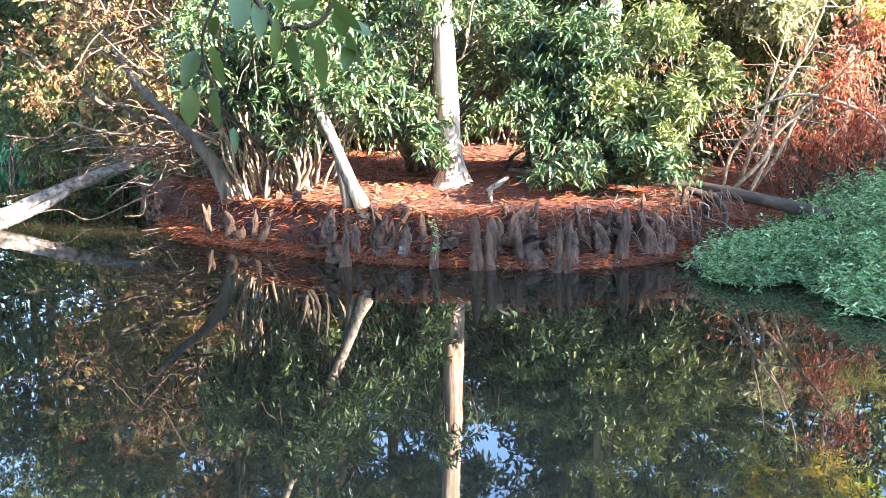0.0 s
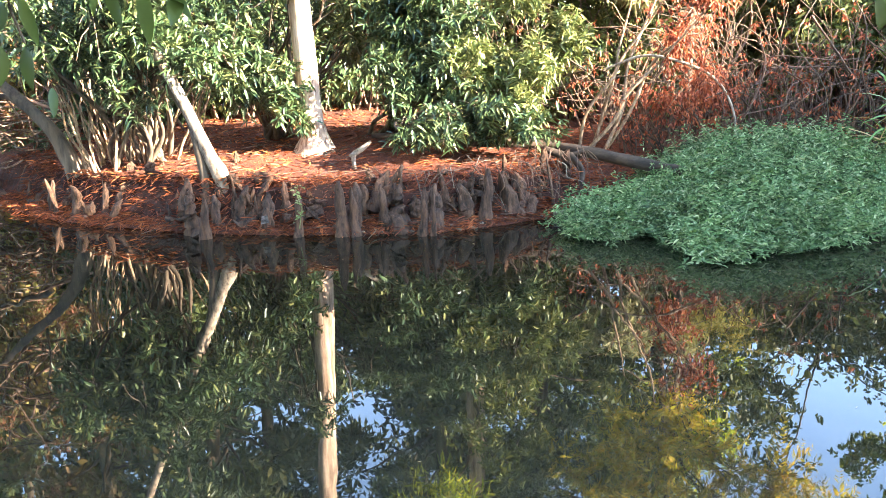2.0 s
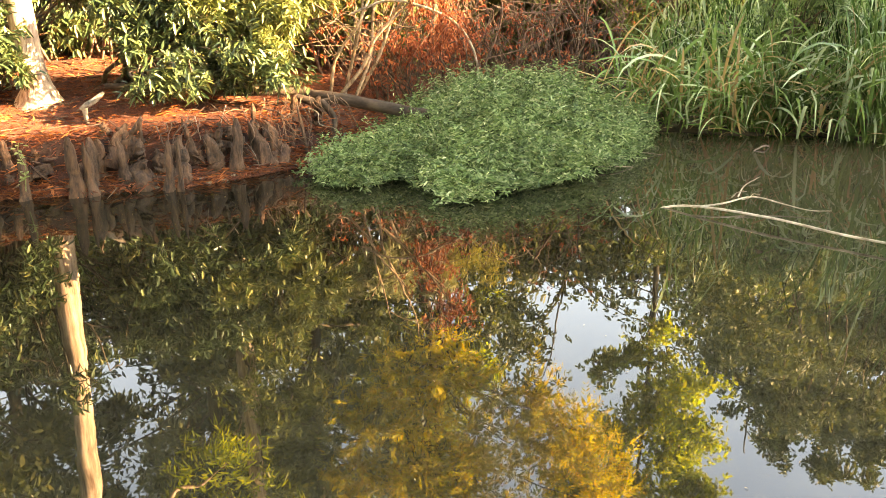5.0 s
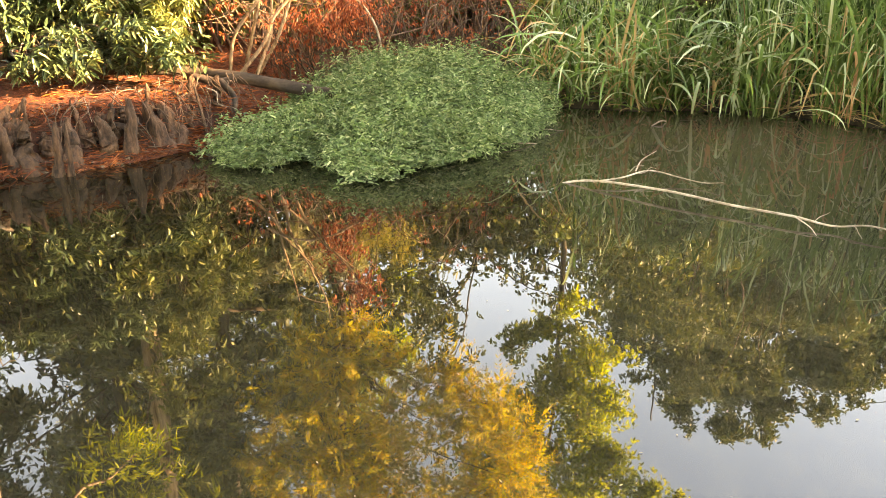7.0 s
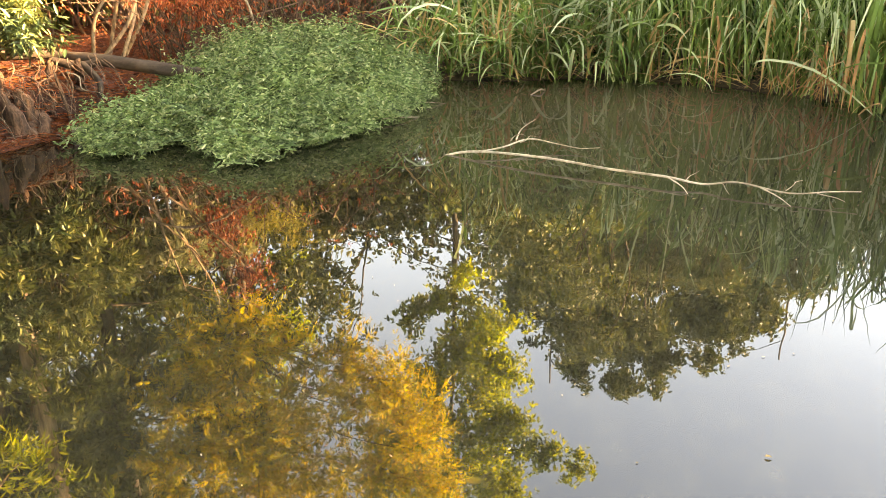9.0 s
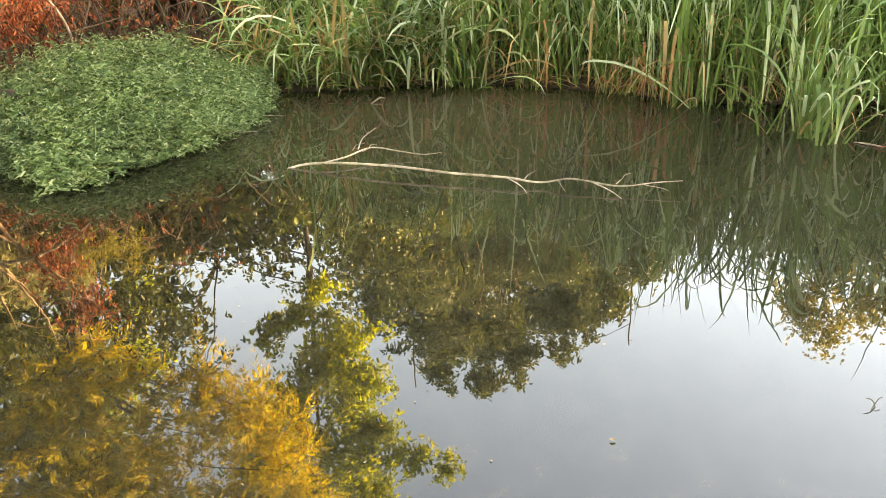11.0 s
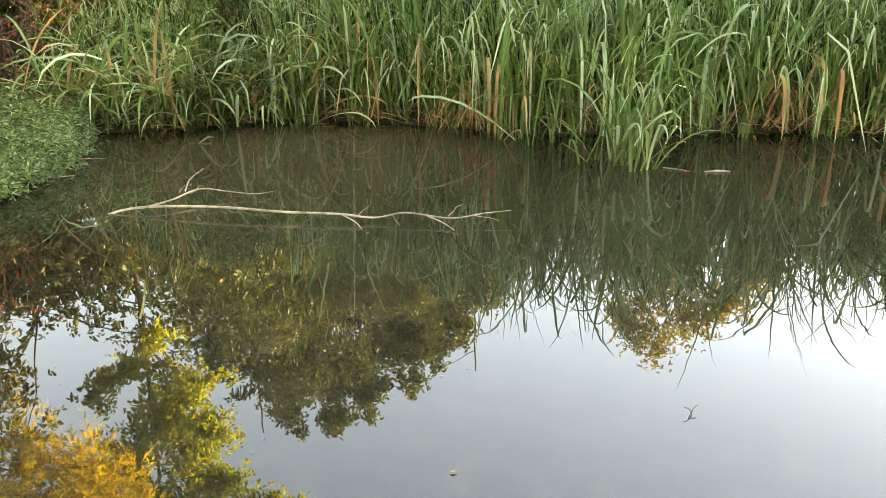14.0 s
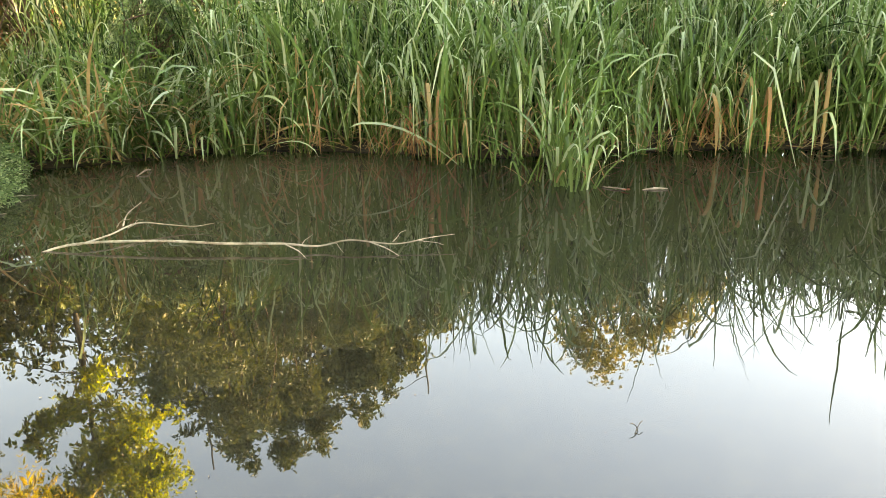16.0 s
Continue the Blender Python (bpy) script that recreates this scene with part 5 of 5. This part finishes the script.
# an unseen row added on the sunny side: its shade lies on the reeds and the water and ends at the lip of the needle
# bank
for o, h, far in ((-1.6, 5.5, 30), (-0.4, 6.4, 30), (0.8, 5.8, 30), (1.9, 6.3, 30), (2.9, 6.0, 30), (3.8, 5.6, 30), (4.5, 4.6, 30), (5.1, 3.4, 30), (5.7, 2.7, 30), (6.3, 2.1, 30), (7.0, 1.65, 30), (7.7, 1.6, 30), (8.5, 1.6, 30), (9.3, 1.6, 30), (10.2, 1.7, 30),
                  (0.2, 6.5, 34), (1.3, 6.0, 34), (2.3, 6.4, 34), (3.2, 6.0, 34), (4.1, 4.6, 34), (4.8, 3.8, 34), (4.8, 3.9, 26), (4.2, 5.0, 26), (5.4, 2.9, 34), (6.0, 2.2, 34)):
    x, y = far * math.sin(az) - o * math.cos(az), far * math.cos(az) + o * math.sin(az)
    tree("shade_tree", "unseen leafy tree added sunward to shade reeds and water", x, y, h - 0.35 + far * math.tan(el) - ground_at(x, y), 1.35, M_FARGREEN, 80, 20, 0.28, low=0.02, trunk=0.2, lump=0.5, joined=True)
# unseen trees added on the near shore, over and behind the camera, to block sky light
for x, y, h, c, l in ((-1.8, -1.8, 8.5, 3.2, 0.38), (-6.5, -2.5, 11.0, 3.4, 0.15), (-12.0, -2.5, 12.0, 3.6, 0.1), (-4.5, -6.5, 13.0, 3.8, 0.12), (0.5, -8.5, 13.0, 3.8, 0.12), (-9.5, -7.0, 13.0, 3.8, 0.1), (-15.5, -6.5, 14.0, 4.0, 0.08),
                      (-19.5, -1.5, 13.0, 3.8, 0.06), (-24.0, 4.5, 14.0, 4.0, 0.04), (-24.0, 11.0, 14.0, 4.0, 0.04), (-22.0, 17.0, 13.0, 4.0, 0.04), (4.0, -13.0, 13.0, 3.8, 0.08)):
    tree("sky_shade_tree", "unseen leafy green tree added on the near shore to block sky light", x, y, h, c, M_FARGREEN, 70, 46, 0.34, low=l, trunk=0.2, lump=0.42)
# the wood behind the bank
for x, y, h, c, m, label in [(-1.6, 12.5, 9, 2.0, M_FARGREEN, "shaded evergreen tree behind the bank"), (2.0, 12.8, 10, 2.0, M_EVERGREEN, "shaded evergreen tree behind the bank"),
                             (3.6, 12.2, 9, 2.1, M_FARGREEN, "dark leafy tree behind the bank"), (6.0, 13.0, 8, 2.2, M_FARGREEN, "dark leafy tree behind the bank"),
                             (-3.6, 13.4, 9, 2.2, M_BROWNGOLD, "autumn tree with thinning brown leaves"), (-6.5, 18.6, 12, 2.8, M_FARGREEN, "dark tree across the inlet"),
                             (-10.5, 21.0, 9, 2.6, M_FARGREEN, "dark tree across the inlet"), (-2.8, 16.8, 12, 3.0, M_FARGREEN, "tall tree in the wood"), (4.5, 17, 12, 3.0, M_FARGREEN, "tall tree in the wood"),
                             (-0.9, 14.6, 10, 1.5, M_FARGREEN, "slim dark tree in the wood"), (2.0, 15.2, 10, 1.6, M_FARGREEN, "slim dark tree in the wood"), (7.2, 16.5, 9, 2.2, M_LIME, "yellow-green tree in the wood"), (-8.6, 20, 13, 2.8, M_FARGREEN, "dark tree across the inlet"), (-13, 22, 9, 2.6, M_FARGREEN, "dark tree across the inlet"),
                             (-5, 16.5, 8, 2.0, M_BROWNGOLD, "autumn tree across the inlet"), (-16, 24, 10, 3, M_FARGREEN, "dark tree across the inlet"), (-11, 27, 12, 3, M_FARGREEN, "dark tree across the inlet"), (-9.3, 23.5, 13, 3, M_FARGREEN, "dark tree across the inlet"), (-13, 25, 14, 3.2, M_FARGREEN, "dark tree across the inlet"), (-15.5, 20.5, 12, 3, M_FARGREEN, "dark tree across the inlet")]:
    tree("wood_tree", label, x, y, h, c, m, 50, 70, 0.17, low=0.02, trunk=0.13, lump=0.42)

# grass and weeds across the inlet
geo = Geo()
n = 9000
px, py = rng.uniform(-17, -3.5, n), rng.uniform(13, 24, n)
sd = shore_distance(px, py)
keep = (sd > 0.0) & (sd < 5)
px, py = px[keep], py[keep]
k = len(px)
blades(geo, np.stack([px, py, land_height(px, py) - 0.02], 1), rng.uniform(0, 6.28, k), rng.uniform(0.05, 0.5, k), rng.uniform(0.3, 0.9, k), rng.uniform(0.03, 0.06, k), rng.uniform(0.2, 1.2, k), seg=4)
single("tall_grass", geo, M_GRASS, "shaded bluish-green grass across the inlet", "grass", kind="stuff")


# undergrowth closing the view behind the bank and the reeds
def thicket(x0, x1, y0, y1, height, material, lumps, label):
    ob = thing("thicket", label, "bushes", "undergrowth", at=((x0 + x1) / 2, (y0 + y1) / 2, 0.5))
    f, g = Geo(), Geo()
    for _ in range(lumps):
        x, y = rng.uniform(x0, x1), rng.uniform(y0, y1)
        e = (x, y, ground_at(x, y) + rng.uniform(0.2, height))
        tube(g, limb((x + rng.normal() * 0.3, y, ground_at(x, y) - 0.05), e, 0.1, 0.1), [0.02, 0.006], 5, cap=False)
        c, o = blob(44, e, (0.5, 0.45, 0.4), 0.2)
        rosettes(f, c, o, 6, 0.12, 0.042, 1.2, hang=0.3)
    part("stem", g, M_TWIG, ob)["kind"] = "stuff"
    part("foliage", f, material, ob)


thicket(-3.2, 1.0, 10.6, 12.0, 2.6, M_EVERGREEN, 60, "dark evergreen undergrowth behind the cypress")
thicket(-0.8, 1.6, 11.3, 13.2, 2.0, M_FARGREEN, 45, "shaded undergrowth behind the cypress trunk")
thicket(1.0, 4.2, 10.9, 12.2, 2.6, M_FARGREEN, 55, "dark leafy undergrowth behind the bank")
thicket(4.2, 8.5, 10.4, 12.0, 2.6, M_FARGREEN, 60, "dark leafy undergrowth behind the brush")
thicket(5.2, 9.5, 11.6, 13.2, 3.2, M_FARGREEN, 80, "tall dark undergrowth behind the brush")
thicket(6.3, 9.2, 9.6, 11.4, 2.7, M_FARGREEN, 70, "dark leafy undergrowth behind the brush and reeds")
thicket(7.5, 12.0, 7.6, 9.8, 2.6, M_OLIVE, 90, "leafy green bushes behind the reeds")
thicket(-7.5, -3.4, 13.5, 15.5, 2.2, M_FARGREEN, 50, "shaded bushes across the inlet")
thicket(-14, -7.5, 18.8, 20.5, 2.4, M_FARGREEN, 60, "shaded bushes across the inlet")
thicket(11.5, 17.0, 8.0, 13.0, 6.0, M_FARGREEN, 170, "tall dark bushes beyond the reeds")
thicket(12.0, 14.5, -7.0, 7.0, 2.2, M_FARGREEN, 190, "dark bushes behind the reed bed")


# ---- small things on the bank and in the brush ----
for pts, r in (([(5.29, 8.0, 1.72), (5.73, 8.0, 1.2), (5.93, 8.0, 0.92), (5.81, 8.0, 0.68), (5.66, 8.0, 0.4)], 0.013), ([(4.33, 8.1, 0.68), (5.1, 8.1, 0.8), (5.67, 8.1, 0.99), (6.41, 8.1, 1.12)], 0.008), ([(4.93, 8.1, 1.2), (5.58, 8.1, 1.19), (6.11, 8.1, 1.1), (6.43, 8.1, 0.93)], 0.008), ([(5.9, 8.0, 0.95), (6.14, 8.0, 0.79), (6.35, 8.0, 0.62)], 0.007)):
    g = Geo()
    tube(g, smooth_path(pts, 6), [r, r * 0.8, r * 0.6], 7, 0.05)
    single("bare_cane", g, M_TWIG, "bare brown cane bending through the brush", "branch", "canes in the brush")
ob = thing("green_sprout", "leafy green sprout growing on a cypress knee", "plant", at=(-0.07, 6.86, 0.1))
g = Geo()
tube(g, limb((-0.07, 6.87, 0.08), (-0.06, 6.83, 0.46), 0.0, 0.05), [0.004, 0.002], 5)
stalk = part("stem", g, M_BRIGHT, ob)
for k in range(24):
    g = Geo()
    z = rng.uniform(0.14, 0.47)
    p = np.array((-0.065 + rng.normal() * 0.015, 6.85 + rng.normal() * 0.012, z))
    broad_leaf(g, p, p + unit(np.array((rng.normal(), rng.normal() - 0.5, rng.normal() * 0.4))) * rng.uniform(0.035, 0.06), 0.02, np.array((0.1, -0.5, 0.85)))
    part("leaf", g, M_BRIGHT, stalk)
g = Geo()
g.add([(-0.4, 7.05, 0.1), (-0.33, 7.05, 0.11), (-0.34, 7.08, 0.17), (-0.39, 7.08, 0.165)], [[0, 1, 2, 3]])
g.add([(-0.4, 7.053, 0.1), (-0.33, 7.053, 0.11), (-0.34, 7.083, 0.17), (-0.39, 7.083, 0.165)], [[3, 2, 1, 0]])
single("pale_scrap", g, M_GREYWOOD, "small pale flat scrap caught on the bank", "litter", smooth=False)
for k in range(16):
    x = rng.uniform(0.4, 2.3)
    y = float(np.interp(x, [0.37, 1.03, 1.68, 2.3], [6.85, 6.72, 6.81, 7.07])) + rng.uniform(0.0, 0.12)
    bm = bmesh.new()
    bmesh.ops.create_icosphere(bm, subdivisions=1, radius=rng.uniform(0.015, 0.035))
    for v in bm.verts:
        v.co *= rng.uniform(0.7, 1.2)
        v.co.z *= 0.6
    me = bpy.data.meshes.new("stone")
    bm.to_mesh(me)
    bm.free()
    me.materials.append(M_DRIFT)
    ob = tagged(new("stone", me), "small grey stone at the waterline", "stone", "stones at the waterline")
    ob.matrix_world = pose(x, y, max(ground_at(x, y), 0) + 0.005, 0, 0, rng.uniform(0, 360))

# broken straw lying along the foot of the reeds
geo = Geo()
n = 900
s = rng.uniform(0, seglen[-1], n)
px = np.interp(s, seglen, reed_line[:, 0]) + rng.normal(size=n) * 0.16 - 0.05
py = np.interp(s, seglen, reed_line[:, 1]) + rng.normal(size=n) * 0.14
pz = np.maximum(land_height(px, py), 0.0) + rng.uniform(0.0, 0.14, n)
blades(geo, np.stack([px, py, pz], 1), rng.uniform(0, 6.283, n), rng.uniform(0.7, 1.55, n), rng.uniform(0.15, 0.6, n), rng.uniform(0.006, 0.018, n), rng.uniform(0.0, 0.7, n), seg=5)
single("reed_straw", geo, M_STRAW, "broken dry straw at the foot of the reeds", "straw", kind="stuff")
